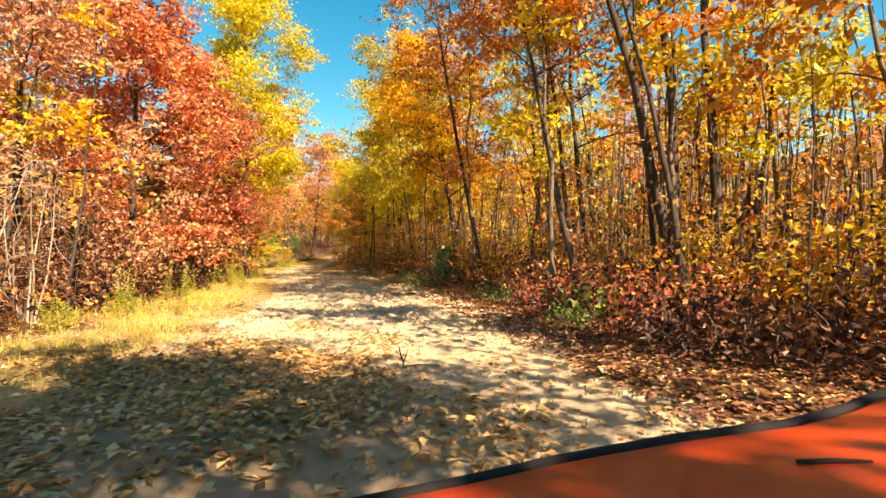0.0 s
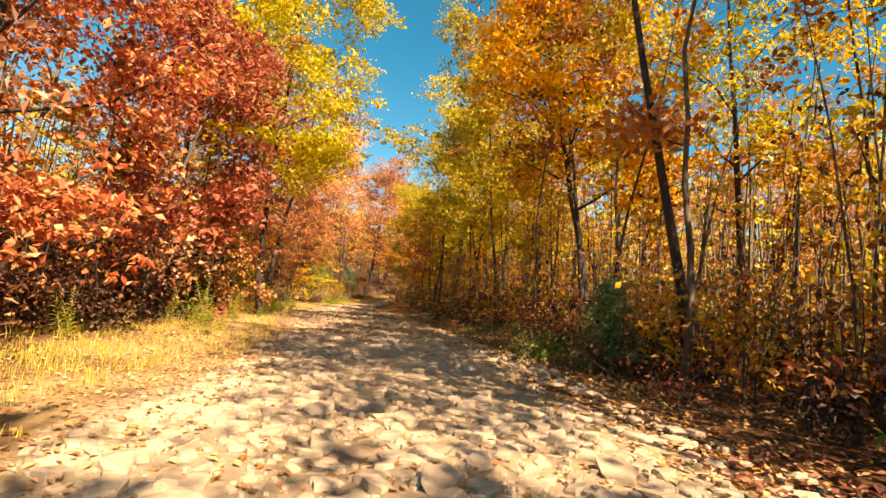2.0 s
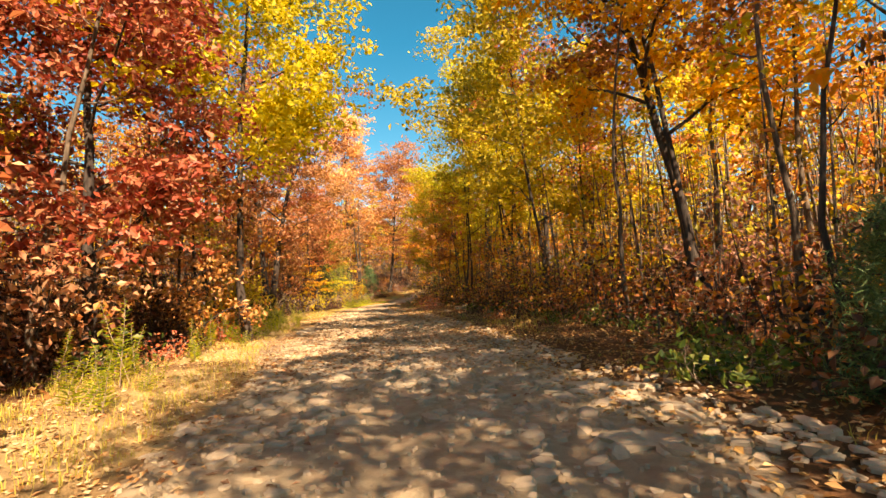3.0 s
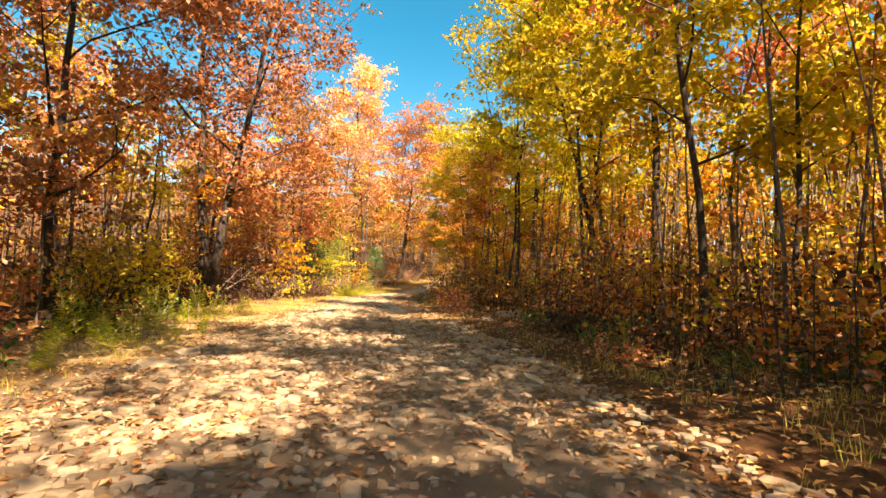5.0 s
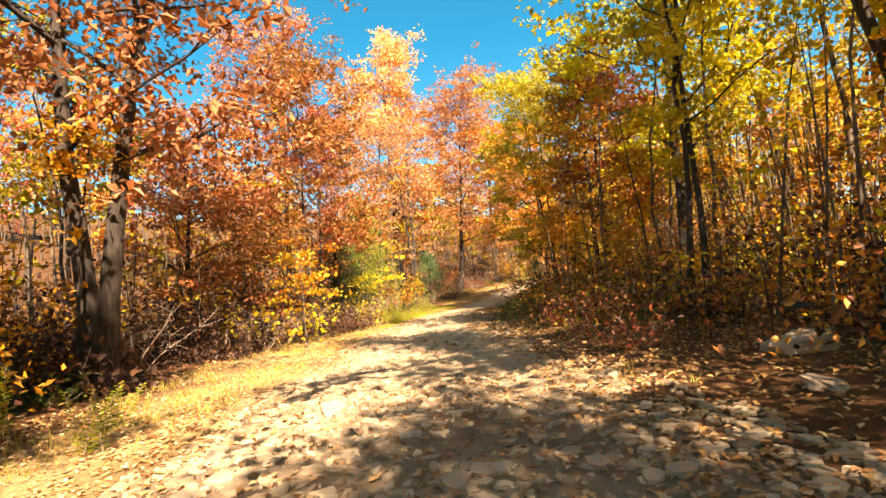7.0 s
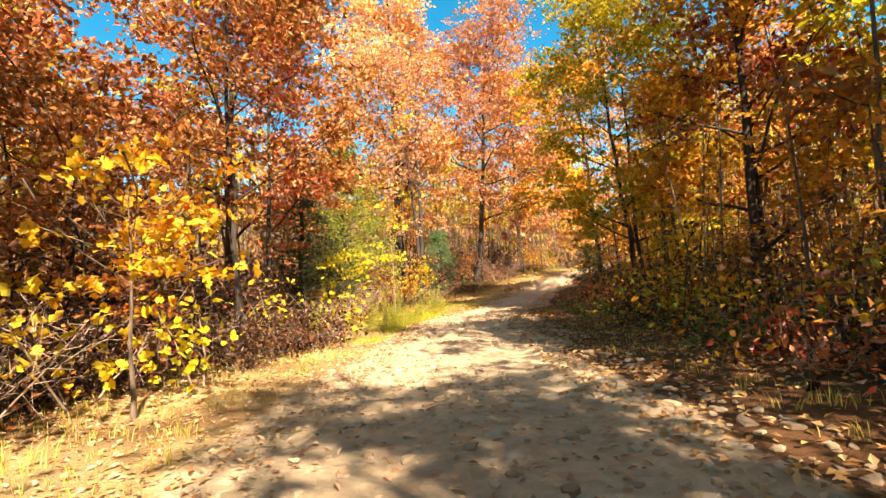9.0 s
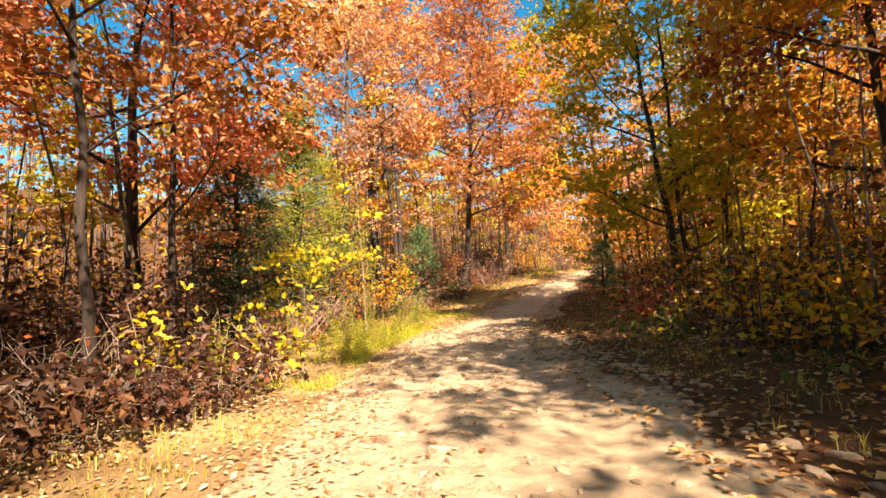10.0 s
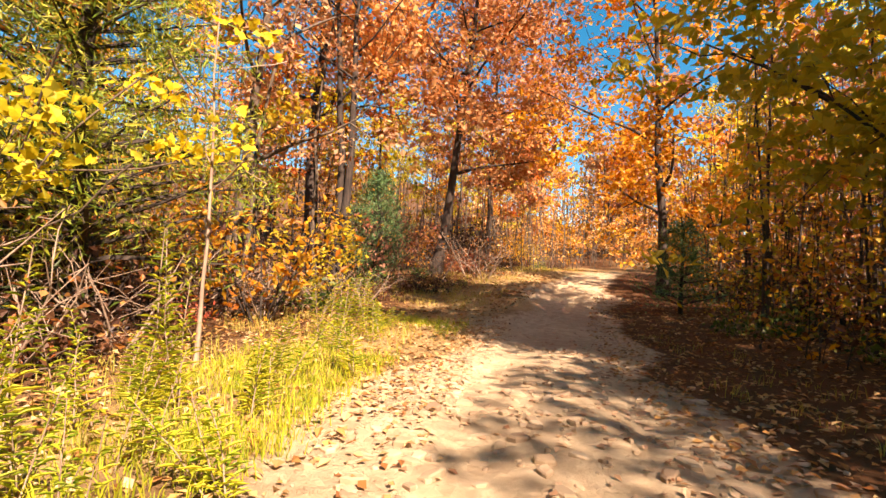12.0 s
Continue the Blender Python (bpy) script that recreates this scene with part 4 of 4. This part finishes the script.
def grass(name, label, seed, tufts, blades, s0, s1, lo, hi, tall, mat):
    r = np.random.default_rng(seed)
    p = strewn(r, tufts, s0, s1, lo, hi)
    p = p[waves(p[:, 0], p[:, 1], 0.8, seed) + r.normal(size=tufts) * 0.15 > -0.06]
    tufts = len(p)
    tall_of = r.uniform(0.5, 1.3, tufts)
    xy = np.repeat(p, blades, 0) + r.normal(size=(tufts * blades, 2)) * 0.09
    z = height_at(xy[:, 0], xy[:, 1]) - 0.02
    n = len(xy)
    h = tall * np.repeat(tall_of, blades) * r.uniform(0.5, 1.2, n)
    out = unit(r.normal(size=(n, 2)))
    side = np.column_stack([-out[:, 1], out[:, 0]]) * r.uniform(0.003, 0.006, (n, 1))
    mid = np.column_stack([xy + out * (h * 0.15)[:, None], z + h * 0.55])
    tip = np.column_stack([xy + out * (h * 0.5)[:, None], z + h * r.uniform(0.7, 1.0, n)])
    w = np.column_stack([side, np.zeros(n)])
    low = np.column_stack([xy, z])
    V = np.stack([low - w, low + w, mid + w * 0.7, mid - w * 0.7, tip], 1).reshape(-1, 3)
    k = np.arange(n)[:, None] * 5
    F = np.concatenate([k + [0, 1, 2], k + [0, 2, 3], k + [3, 2, 4]], 1).reshape(-1, 3)
    tagged(new(name, raw(name, V, F, mat)), label, "grass", "", "stuff")


LEFT_IN = (EDGE_S, [v - 0.2 for v in EDGE_L])
LEFT_OUT = (EDGE_S, [v - 2.9 for v in EDGE_L])
grass("verge_grass", "dry yellow grass along the sandy track", 51, 3000, 9, 4, 72, LEFT_IN, LEFT_OUT, 0.19, GRASS)
grass("verge_grass", "tall straw-coloured grass clump by the track", 52, 760, 11, 8, 26, -6.6, -3.3, 0.25, GRASS)
grass("verge_grass", "bright yellow-green grass at the track's edge", 53, 1900, 10, 61, 74, (EDGE_S, [v - 1.9 for v in EDGE_L]), LEFT_IN, 0.2, WEED)
grass("verge_grass", "pale dry grass on the far bank", 56, 1500, 9, 66, 98, (EDGE_S, [v - 4.5 for v in EDGE_L]), (EDGE_S, [v - 0.5 for v in EDGE_L]), 0.26, GRASS)
grass("verge_grass", "thin dry grass at the shaded edge of the woods", 54, 260, 12, 18, 75, (EDGE_S, [v + 0.4 for v in EDGE_R]), (EDGE_S, [v + 1.8 for v in EDGE_R]), 0.2, GRASS)

grass("verge_grass", "sunny patch of straw grass below the trees", 55, 160, 9, 31, 37, 3.8, 6.6, 0.26, GRASS)


def litter(name, label, seed, n, s0, s1, lo, hi, size, patch, mat=None, lay=0.02, heap=None):
    """Leaves lying on the ground, thick in some patches and thin in others."""
    r = np.random.default_rng(seed)
    p = strewn(r, n, s0, s1, lo, hi)
    keep = waves(p[:, 0], p[:, 1], 0.9, seed) + waves(p[:, 0], p[:, 1], 0.31, seed + 1) * 0.7 + r.normal(size=len(p)) * 0.22 > patch
    if heap:
        x, y, wide, long = heap
        far = np.hypot((p[:, 0] - x) / wide, (p[:, 1] - y) / long) + waves(p[:, 0], p[:, 1], 1.6, seed + 2) * 0.7
        keep &= far + r.normal(size=len(p)) * 0.16 < 0.85
    p = p[keep]
    z = height_at(p[:, 0], p[:, 1]) + r.uniform(0.008, lay, len(p))
    tagged(new(name, raw(name, *leaves(r, np.column_stack([p, z]), size, size * 0.7, 4.0, 0.14), mat or LITTER)), label, "fallen leaves", "", "stuff")


litter("fallen_leaves", "brown and tan fallen leaves strewn over the track", 61, 15000, 1, 75, (EDGE_S, EDGE_L), (EDGE_S, EDGE_R), 0.08, 0.12, LITTER_PALE, lay=0.013)
litter("fallen_leaves", "brown and tan leaves heaped on the start of the track", 66, 26000, 0.5, 12, -6.5, 2.5, 0.105, -0.6, lay=0.06, heap=(-3.0, 6.4, 2.9, 4.2))
litter("fallen_leaves", "brown leaves scattered on the pale sand", 72, 4200, 2, 16, -3.6, 2.6, 0.075, 0.02, LITTER, lay=0.02)
litter("fallen_leaves", "flat tan leaves lying on the stony track", 67, 5500, 26, 43, -3.0, 2.4, 0.095, -0.1, LITTER_PALE, lay=0.03)
litter("fallen_leaves", "brown leaves caught between the flat stones", 71, 7000, 25, 47, -3.4, 3.0, 0.08, -0.15, LITTER, lay=0.04)
litter("fallen_leaves", "thick fallen leaves on the sunny verge", 62, 15000, 0, 75, (EDGE_S, [v - 3.2 for v in EDGE_L]), (EDGE_S, [v + 0.7 for v in EDGE_L]), 0.07, -0.2, lay=0.04)
litter("fallen_leaves", "sun-bleached fallen leaves on the verge", 68, 26000, 0, 75, (EDGE_S, [v - 3.2 for v in EDGE_L]), (EDGE_S, [v + 0.9 for v in EDGE_L]), 0.065, -0.2, LITTER_PALE, lay=0.035)
litter("fallen_leaves", "thick reddish-brown leaf litter below the trees", 63, 38000, 0, 80, (EDGE_S, [v - 0.7 for v in EDGE_R]), 8.0, 0.085, -0.6, lay=0.05)
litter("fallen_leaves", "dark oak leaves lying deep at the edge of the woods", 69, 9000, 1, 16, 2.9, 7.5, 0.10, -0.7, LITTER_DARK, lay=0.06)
litter("fallen_leaves", "leaf litter on the floor of the woods", 64, 8000, 0, 80, 8, 16, 0.16, -0.3, lay=0.05)
litter("fallen_leaves", "brown leaf litter on the far bank", 70, 9000, 66, 100, -8, (EDGE_S, [v + 0.3 for v in EDGE_L]), 0.11, -0.5, lay=0.06)
litter("fallen_leaves", "leaf litter under the brush", 65, 8000, 0, 80, -12, -5, 0.15, -0.3, lay=0.05)


def weed(seed, high, label):
    """A goldenrod-like stalk with narrow leaves up its length."""
    r = np.random.default_rng(seed)
    root = thing("weed", label, "weed", "roadside weeds")
    for k in range(3):
        line = wander(r, (r.normal() * 0.08, r.normal() * 0.08, -0.05), unit(np.array([r.normal() * 0.15, r.normal() * 0.15, 1])), high * r.uniform(0.7, 1.05), 6, 0.06)
        part("stalk", smooth(raw("stalk", *tube(line, np.linspace(0.007, 0.003, 7), 4), TWIG)), root)
        q = np.linspace(0.8, 6, 44)
        at = np.column_stack([np.interp(q, np.arange(7), line[:, c]) for c in range(3)])
        az = np.arange(44) * 2.4
        L = np.interp(q, [0, 2, 6], [0.12, 0.17, 0.06]) * r.uniform(0.8, 1.2, 44)
        o = np.column_stack([np.cos(az), np.sin(az), np.full(44, 0.25)])
        tip = at + o * L[:, None]
        w = np.column_stack([-np.sin(az), np.cos(az), np.zeros(44)]) * 0.013
        mid = at + o * (L * 0.5)[:, None] + (0, 0, 0.015)
        V = np.stack([at, mid + w, tip, mid - w], 1).reshape(-1, 3)
        i = np.arange(44)[:, None] * 4
        tagged(part("foliage", raw("foliage", V, np.concatenate([i + [0, 2, 1], i + [0, 3, 2]], 1).reshape(-1, 3), WEED), root), kind="stuff")
    return root


WEEDS = [weed(400, 1.0, "green-yellow weed stalk standing in the verge"), weed(401, 1.25, "tall leafy green weed in the verge"), weed(402, 0.7, "short yellowing weed in the verge")]
spots = []
for x, y in spaced(26, 10, 35, -5.6, -3.8, 0.5, spots) + spaced(30, 33, 46, -5.6, -3.6, 0.5, spots) + spaced(14, 60, 74, -3.6, -2.4, 0.45, spots):
    scatter(WEEDS, x, y, 0.7, 1.25, 5)
for x, y, k, size in ((-21.3, 63.8, 1, 1.0), (-20.8, 63.6, 0, 0.75), (-20.7, 64.3, 0, 0.8), (-21.2, 65.0, 1, 0.9), (-20.6, 65.3, 2, 1.0), (-21.0, 66.2, 2, 1.1), (-20.9, 62.6, 0, 0.8), (-21.6, 64.4, 0, 0.9),
                         (-20.3, 61.6, 0, 0.8), (-20.6, 61.2, 2, 1.0), (-20.2, 62.3, 2, 1.0), (-20.5, 62.0, 1, 0.7), (-20.2, 63.2, 0, 0.7), (-20.6, 63.0, 2, 1.1), (-20.1, 64.0, 2, 0.9), (-20.4, 66.9, 2, 1.0)):
    again(WEEDS[k], x, y, x * 3.1, size, lift(x, y))
LEAFY = [shrub(230, 1.3, 0.9, 110, 0.15, "yellow", TWIG, name="yellow_sapling", label="low sapling with large yellow leaves", stems=3, ball=0.18, lobed=True),
         shrub(231, 1.9, 0.8, 100, 0.15, "yellow", TWIG, name="yellow_sapling", label="thin sapling with scattered yellow leaves", stems=2, ball=0.22, lobed=True)]
spots = []
for x, y, k, size in ((-19.7, 53.7, 1, 0.95), (-20.3, 52.4, 0, 1.2), (-20.9, 50.6, 1, 1.0), (-20.3, 59.7, 1, 0.95), (-22.0, 58.4, 1, 0.9), (-23.0, 63.4, 0, 1.1)):
    if LEAFY[k].name in used:
        again(LEAFY[k], x, y, x * 2.3, size, lift(x, y))
    else:
        used[LEAFY[k].name] = put(LEAFY[k], x, y, x * 2.3, size, lift(x, y))


# ---------------- stones ----------------
def stone_mesh(seed, flat, level=1):
    r = np.random.default_rng(seed)
    bm = bmesh.new()
    bmesh.ops.create_icosphere(bm, subdivisions=level, radius=0.5)
    lump = Vector(r.uniform(0, 50, 3))
    for v in bm.verts:
        k = 1 + 0.5 * noise.noise(v.co * 2.2 + lump) + 0.3 * noise.noise(v.co * 6.0 + lump) + (r.uniform(-0.12, 0.12) if level == 1 else r.uniform(-0.03, 0.03))
        v.co = Vector((v.co.x * k * 1.1, v.co.y * k * 0.85, max(-0.2, min(0.26 + 0.1 * v.co.x, v.co.z)) * flat * k))
    me = bpy.data.meshes.new("stone")
    bm.to_mesh(me)
    bm.free()
    me.materials.append(STONE)
    return me


STONES = [stone_mesh(500 + k, 0.55 + 0.1 * (k % 3)) for k in range(8)]
for label, x, y, w, turn in (("large pale slab of rock in the leaf litter", -7.75, 46.8, 0.95, 0.4), ("flat pale rock half buried in leaves", -8.25, 44.5, 0.6, 1.4),
                             ("pale rock lying at the edge of the woods", -6.6, 45.4, 0.75, 2.0), ("pale rock at the grassy verge", -12.0, 34.4, 0.6, 0.9), ("broad pale stone in the sandy track", -2.95, 21.9, 0.7, 0.2), ("flat pale stone on the stony track", -11.85, 37.9, 0.5, 0.6)):
    ob = tagged(new("rock", stone_mesh(520 + int(w * 100), 0.8, 3)), label, "rock")
    ob.matrix_basis = Matrix.LocRotScale((x, y, lift(x, y) - 0.02), Euler((0.1, 0.06, turn)), (w, w * 0.75, w * (1.15 if w > 0.9 else 0.62)))
r = np.random.default_rng(77)
for k in range(300):
    s = r.uniform(14, 45) if k % 3 else r.uniform(28, 44)
    lo, hi = np.interp(s, EDGE_S, EDGE_L) + 0.3, np.interp(s, EDGE_S, EDGE_R) + 0.3
    x, y = beside(s, lo + (hi - lo) * r.uniform(0, 1) ** 0.7)
    w = r.uniform(0.10, 0.26) * (1.7 if r.uniform() < 0.15 else 1)
    ob = new("stone", STONES[int(r.integers(8))])
    ob.parent = ground
    ob.matrix_basis = Matrix.LocRotScale((x, y, lift(x, y) + 0.06 * w), Euler((r.normal() * 0.12, r.normal() * 0.12, r.uniform(0, 6.28))), (w, w, w * 0.9))


def pebbles():
    """The small stones of the track, past counting."""
    r = np.random.default_rng(79)
    base = []
    for me in STONES[:4]:
        V = np.array([v.co[:] for v in me.vertices])
        base.append((V, np.array([p.vertices[:] for p in me.polygons])))
    p = strewn(r, 1200, 8, 66, (EDGE_S, EDGE_L), (EDGE_S, [v + 0.3 for v in EDGE_R]))
    p = p[waves(p[:, 0], p[:, 1], 0.7, 15) + r.normal(size=len(p)) * 0.2 > -0.1]
    z = height_at(p[:, 0], p[:, 1])
    out = []
    for k, (x, y) in enumerate(p):
        V, F = base[k % 4]
        a, w = r.uniform(0, 6.28), r.uniform(0.03, 0.11)
        c, q = math.cos(a), math.sin(a)
        out.append((V @ np.array([[c, q, 0], [-q, c, 0], [0, 0, 1]]) * w + (x, y, z[k] + 0.004), F))
    tagged(new("pebbles", raw("pebbles", *joined(out), STONE)), "small pale stones pressed into the sandy track", "pebbles", "", "stuff")


pebbles()


def cobbles(name, label, seed, n, s0, s1, lo, hi, small, big, mat, thick=0.30, bare=-0.25):
    """Flat six-sided stones with a chamfered top bedded in the track, past counting."""
    r = np.random.default_rng(seed)
    p = strewn(r, n, s0, s1, lo, hi)
    p = p[waves(p[:, 0], p[:, 1], 0.6, seed) + waves(p[:, 0], p[:, 1], 1.9, seed + 1) * 0.6 + r.normal(size=len(p)) * 0.2 > bare]
    n = len(p)
    w = small + (big - small) * r.uniform(0, 1, n) ** 2.0
    a = r.uniform(0, 6.28, n)[:, None] + np.arange(6) * 1.0472 + r.normal(size=(n, 6)) * 0.2
    rad = w[:, None] * r.uniform(0.36, 0.64, (n, 6))
    long, turn = r.uniform(0.55, 1.0, n)[:, None], r.uniform(0, 6.28, n)[:, None]
    u, v = np.cos(a) * rad, np.sin(a) * rad * long
    x, y = u * np.cos(turn) - v * np.sin(turn), u * np.sin(turn) + v * np.cos(turn)
    z = height_at(p[:, 0], p[:, 1])[:, None]
    high = 0.012 + w[:, None] * thick * r.uniform(0.25, 1.0, (n, 1))
    tilt = r.normal(size=(n, 2)) * 0.13
    slope = x * tilt[:, :1] + y * tilt[:, 1:]
    low = np.stack([p[:, :1] + x, p[:, 1:] + y, np.repeat(z - 0.05, 6, 1)], -1)
    rim = np.stack([p[:, :1] + x * 0.98, p[:, 1:] + y * 0.98, z + high * 0.62 + slope], -1)
    k = r.uniform(0.62, 0.84, (n, 6))
    top = np.stack([p[:, :1] + x * k, p[:, 1:] + y * k, z + high + slope * k], -1)
    rings = [low, top] if big < 0.15 else [low, rim, top]
    V = np.concatenate(rings, 1).reshape(-1, 3)
    tri = []
    for q in range(0, 6 * len(rings) - 6, 6):
        for j in range(6):
            m = (j + 1) % 6
            tri += [(q + j, q + m, q + 6 + m), (q + j, q + 6 + m, q + 6 + j)]
    q = 6 * len(rings) - 6
    tri += [(q, q + 1, q + 2), (q, q + 2, q + 3), (q, q + 3, q + 4), (q, q + 4, q + 5)]
    F = (np.arange(n)[:, None, None] * 6 * len(rings) + np.array(tri)).reshape(-1, 3)
    tagged(new(name, raw(name, V, F, mat)), label, "stones", "", "stuff")


RIGHT_IN = (EDGE_S, [v + 0.7 for v in EDGE_R])
cobbles("track_stones", "flat brown-grey stones crowded on the stony track", 85, 7600, 26, 47, (EDGE_S, [v + 0.3 for v in EDGE_L]), RIGHT_IN, 0.06, 0.25, COBBLE, 0.14, -0.4)
cobbles("track_stones", "small broken stones between the flat ones", 88, 4400, 26, 47, (EDGE_S, [v + 0.1 for v in EDGE_L]), RIGHT_IN, 0.03, 0.11, COBBLE, 0.30, -0.6)
cobbles("track_stones", "pale stones and clods in the sandy track", 86, 4200, 11, 27, (EDGE_S, EDGE_L), RIGHT_IN, 0.06, 0.30, STONE, 0.18, -0.25)
cobbles("track_stones", "small pale stones in the sandy track", 89, 3600, 8, 27, (EDGE_S, EDGE_L), RIGHT_IN, 0.03, 0.11, STONE, 0.35, -0.35)
cobbles("track_stones", "small clods lying on the sandy start", 90, 1700, 1, 12, (EDGE_S, EDGE_L), RIGHT_IN, 0.03, 0.10, STONE, 0.4, -0.1)
cobbles("track_stones", "thin scatter of stones on the leafy track", 87, 2600, 46, 70, (EDGE_S, EDGE_L), RIGHT_IN, 0.04, 0.20, COBBLE, 0.15, -0.1)


def stick(x, y):
    """A forked twig that stands in the sand."""
    root = thing("twig", "forked dry twig standing in the sandy track", "twig")
    main = np.array([(0, 0, -0.06), (0.01, 0.0, 0.08), (-0.03, 0.01, 0.2), (-0.05, 0.02, 0.3)])
    fork = np.array([(0.01, 0.0, 0.08), (0.05, 0.01, 0.17), (0.06, 0.0, 0.25)])
    lie = np.array([(0, 0, 0.02), (0.2, -0.03, 0.05), (0.5, -0.05, 0.03)])
    for line, w in ((main, 0.016), (fork, 0.010), (lie, 0.014)):
        part("stem", smooth(raw("stem", *tube(line, np.linspace(w, w * 0.5, len(line)), 6), BARK)), root)
    return put(root, x, y, 0.2, 1.0, lift(x, y))


stick(-0.92, 7.8)

# ---------------- the buggy at the start of the track ----------------
def painted(name, colour, rough, coat=0.0):
    m, nt, bsdf, out = material(name)
    n1, n2 = noise_of(nt, 3.0, 5), noise_of(nt, 60, 3)
    dust = ramp(nt, [(0, 0, 0), (0.05, 0.05, 0.05), (0.3, 0.3, 0.3)], n1)
    c = mix_colour(nt, dust, colour, tuple(0.75 * v + 0.02 for v in colour))
    nt.links.new(c, bsdf.inputs["Base Color"])
    bsdf.inputs["Roughness"].default_value = rough
    bsdf.inputs["Coat Weight"].default_value = coat
    bump(nt, bsdf, n2, 0.05, 0.01)
    return m


PAINT = painted("red_orange_paint", (0.42, 0.035, 0.004), 0.42, 0.15)
RUBBER = painted("black_rubber", (0.006, 0.005, 0.005), 0.9)
STEEL = painted("grey_wheel_steel", (0.22, 0.21, 0.20), 0.45)


def sheet(rows, mat, thick):
    """A panel lofted through rows of points, given a thickness."""
    bm = bmesh.new()
    grid = [[bm.verts.new(p) for p in row] for row in rows]
    for a, b in zip(grid, grid[1:]):
        for k in range(len(a) - 1):
            bm.faces.new((a[k], a[k + 1], b[k + 1], b[k]))
    bmesh.ops.recalc_face_normals(bm, faces=bm.faces)
    bmesh.ops.solidify(bm, geom=bm.faces[:], thickness=thick)
    me = bpy.data.meshes.new("panel")
    bm.to_mesh(me)
    bm.free()
    me.materials.append(mat)
    return smooth(me)


def wheel(root, x, y):
    bm = bmesh.new()
    ring = [(0.30, -0.12), (0.345, -0.11), (0.36, -0.06), (0.36, 0.06), (0.345, 0.11), (0.30, 0.12), (0.19, 0.10), (0.19, -0.10)]
    turns = 28
    vs = [[bm.verts.new((w, r * math.cos(a * 6.28319 / turns), r * math.sin(a * 6.28319 / turns))) for r, w in ring] for a in range(turns)]
    for a in range(turns):
        for k in range(len(ring)):
            bm.faces.new((vs[a][k], vs[a][(k + 1) % 8], vs[(a + 1) % turns][(k + 1) % 8], vs[(a + 1) % turns][k]))
    bmesh.ops.recalc_face_normals(bm, faces=bm.faces)
    tyre = bpy.data.meshes.new("tyre")
    bm.to_mesh(tyre)
    bm.free()
    tyre.materials.append(RUBBER)
    bm = bmesh.new()
    bmesh.ops.create_cone(bm, cap_ends=True, segments=24, radius1=0.19, radius2=0.19, depth=0.14, matrix=Matrix.Rotation(radians(90), 4, "Y"))
    bmesh.ops.bevel(bm, geom=bm.edges[:], offset=0.012, segments=2, affect="EDGES")
    rim = bpy.data.meshes.new("rim")
    bm.to_mesh(rim)
    bm.free()
    rim.materials.append(STEEL)
    hub = part("wheel", smooth(tyre), root, "knobbly black tyre")
    hub.location = (x, y, 0.35)
    part("rim", rim, hub, "grey steel rim")


def buggy(x, y):
    root = thing("buggy", "red-orange off-road buggy with a black-edged bonnet", "vehicle")
    us = np.linspace(0, 1, 15)
    key = [0, 0.14, 0.31, 0.51, 0.72, 0.83, 1.0]
    ex = np.interp(us, key, [-0.18, 0.018, 0.27, 0.56, 0.87, 1.03, 1.27])
    ey = np.interp(us, key, [0.95, 1.0, 1.09, 1.17, 1.23, 1.29, 1.41])
    ez = np.interp(us, key, [-0.47, -0.455, -0.44, -0.425, -0.41, -0.40, -0.38]) + 1.52
    ex, ey, ez = np.r_[-0.3, ex, 1.5, 1.62], np.r_[0.88, ey, 1.42, 1.36], np.r_[1.0, ez, 1.13, 1.08]
    rows = []
    for f in (0, 0.04, 0.25, 0.5, 0.75, 1.0):
        crown = 0.05 * math.sin(min(f, 0.8) * 2.0)
        rows.append([(a, b + (0.30 - b) * f, c + crown - (0.012 if f == 0 else 0)) for a, b, c in zip(ex, ey, ez)])
    part("bonnet", sheet(rows, PAINT, 0.012), root, "red-orange painted bonnet")
    line = np.column_stack([ex, ey + 0.012, ez - 0.012])
    part("edge_trim", smooth(raw("edge_trim", *tube(line, np.full(len(line), 0.016), 8), RUBBER)), root, "black rubber edging")
    slot = np.array([(0.67, 0.945, 1.131), (0.73, 0.94, 1.134), (0.80, 0.93, 1.136)])
    part("slot", smooth(raw("slot", *tube(slot, [0.004, 0.006, 0.004], 6), RUBBER)), root, "black slot in the bonnet")
    part("nose_panel", sheet([[(a, b, c - 0.03) for a, b, c in zip(ex, ey, ez)], [(0.66 + (a - 0.66) * 0.95, b + 0.05, 0.82) for a, b in zip(ex, ey)],
                              [(0.66 + (a - 0.66) * 0.85, b - 0.08, 0.5) for a, b in zip(ex, ey)]], PAINT, 0.02), root)
    for side in (-0.3, 1.62):
        part("side_panel", sheet([[(side, yy, top) for yy, top in ((0.86, 0.97), (0.3, 1.0), (-0.4, 0.62), (-1.2, 0.62), (-1.5, 0.9))],
                                  [(side, yy, 0.42) for yy in (0.7, 0.3, -0.4, -1.2, -1.5)]], PAINT, 0.03), root)
    part("floor_pan", sheet([[(xx, yy, 0.42) for xx in (-0.28, 0.66, 1.6)] for yy in (0.8, -0.4, -1.5)], RUBBER, 0.04), root, "black floor pan")
    part("tail_panel", sheet([[(xx, -1.5, 0.9) for xx in (-0.3, 0.66, 1.62)], [(xx, -1.5, 0.42) for xx in (-0.3, 0.66, 1.62)]], PAINT, 0.03), root)
    for wx in (-0.36, 1.68):
        for wy in (0.55, -1.05):
            wheel(root, wx, wy)
    root.location = (x, y, lift(x + 0.6, y) - 0.01)
    return root


buggy(-0.352, 1.201)
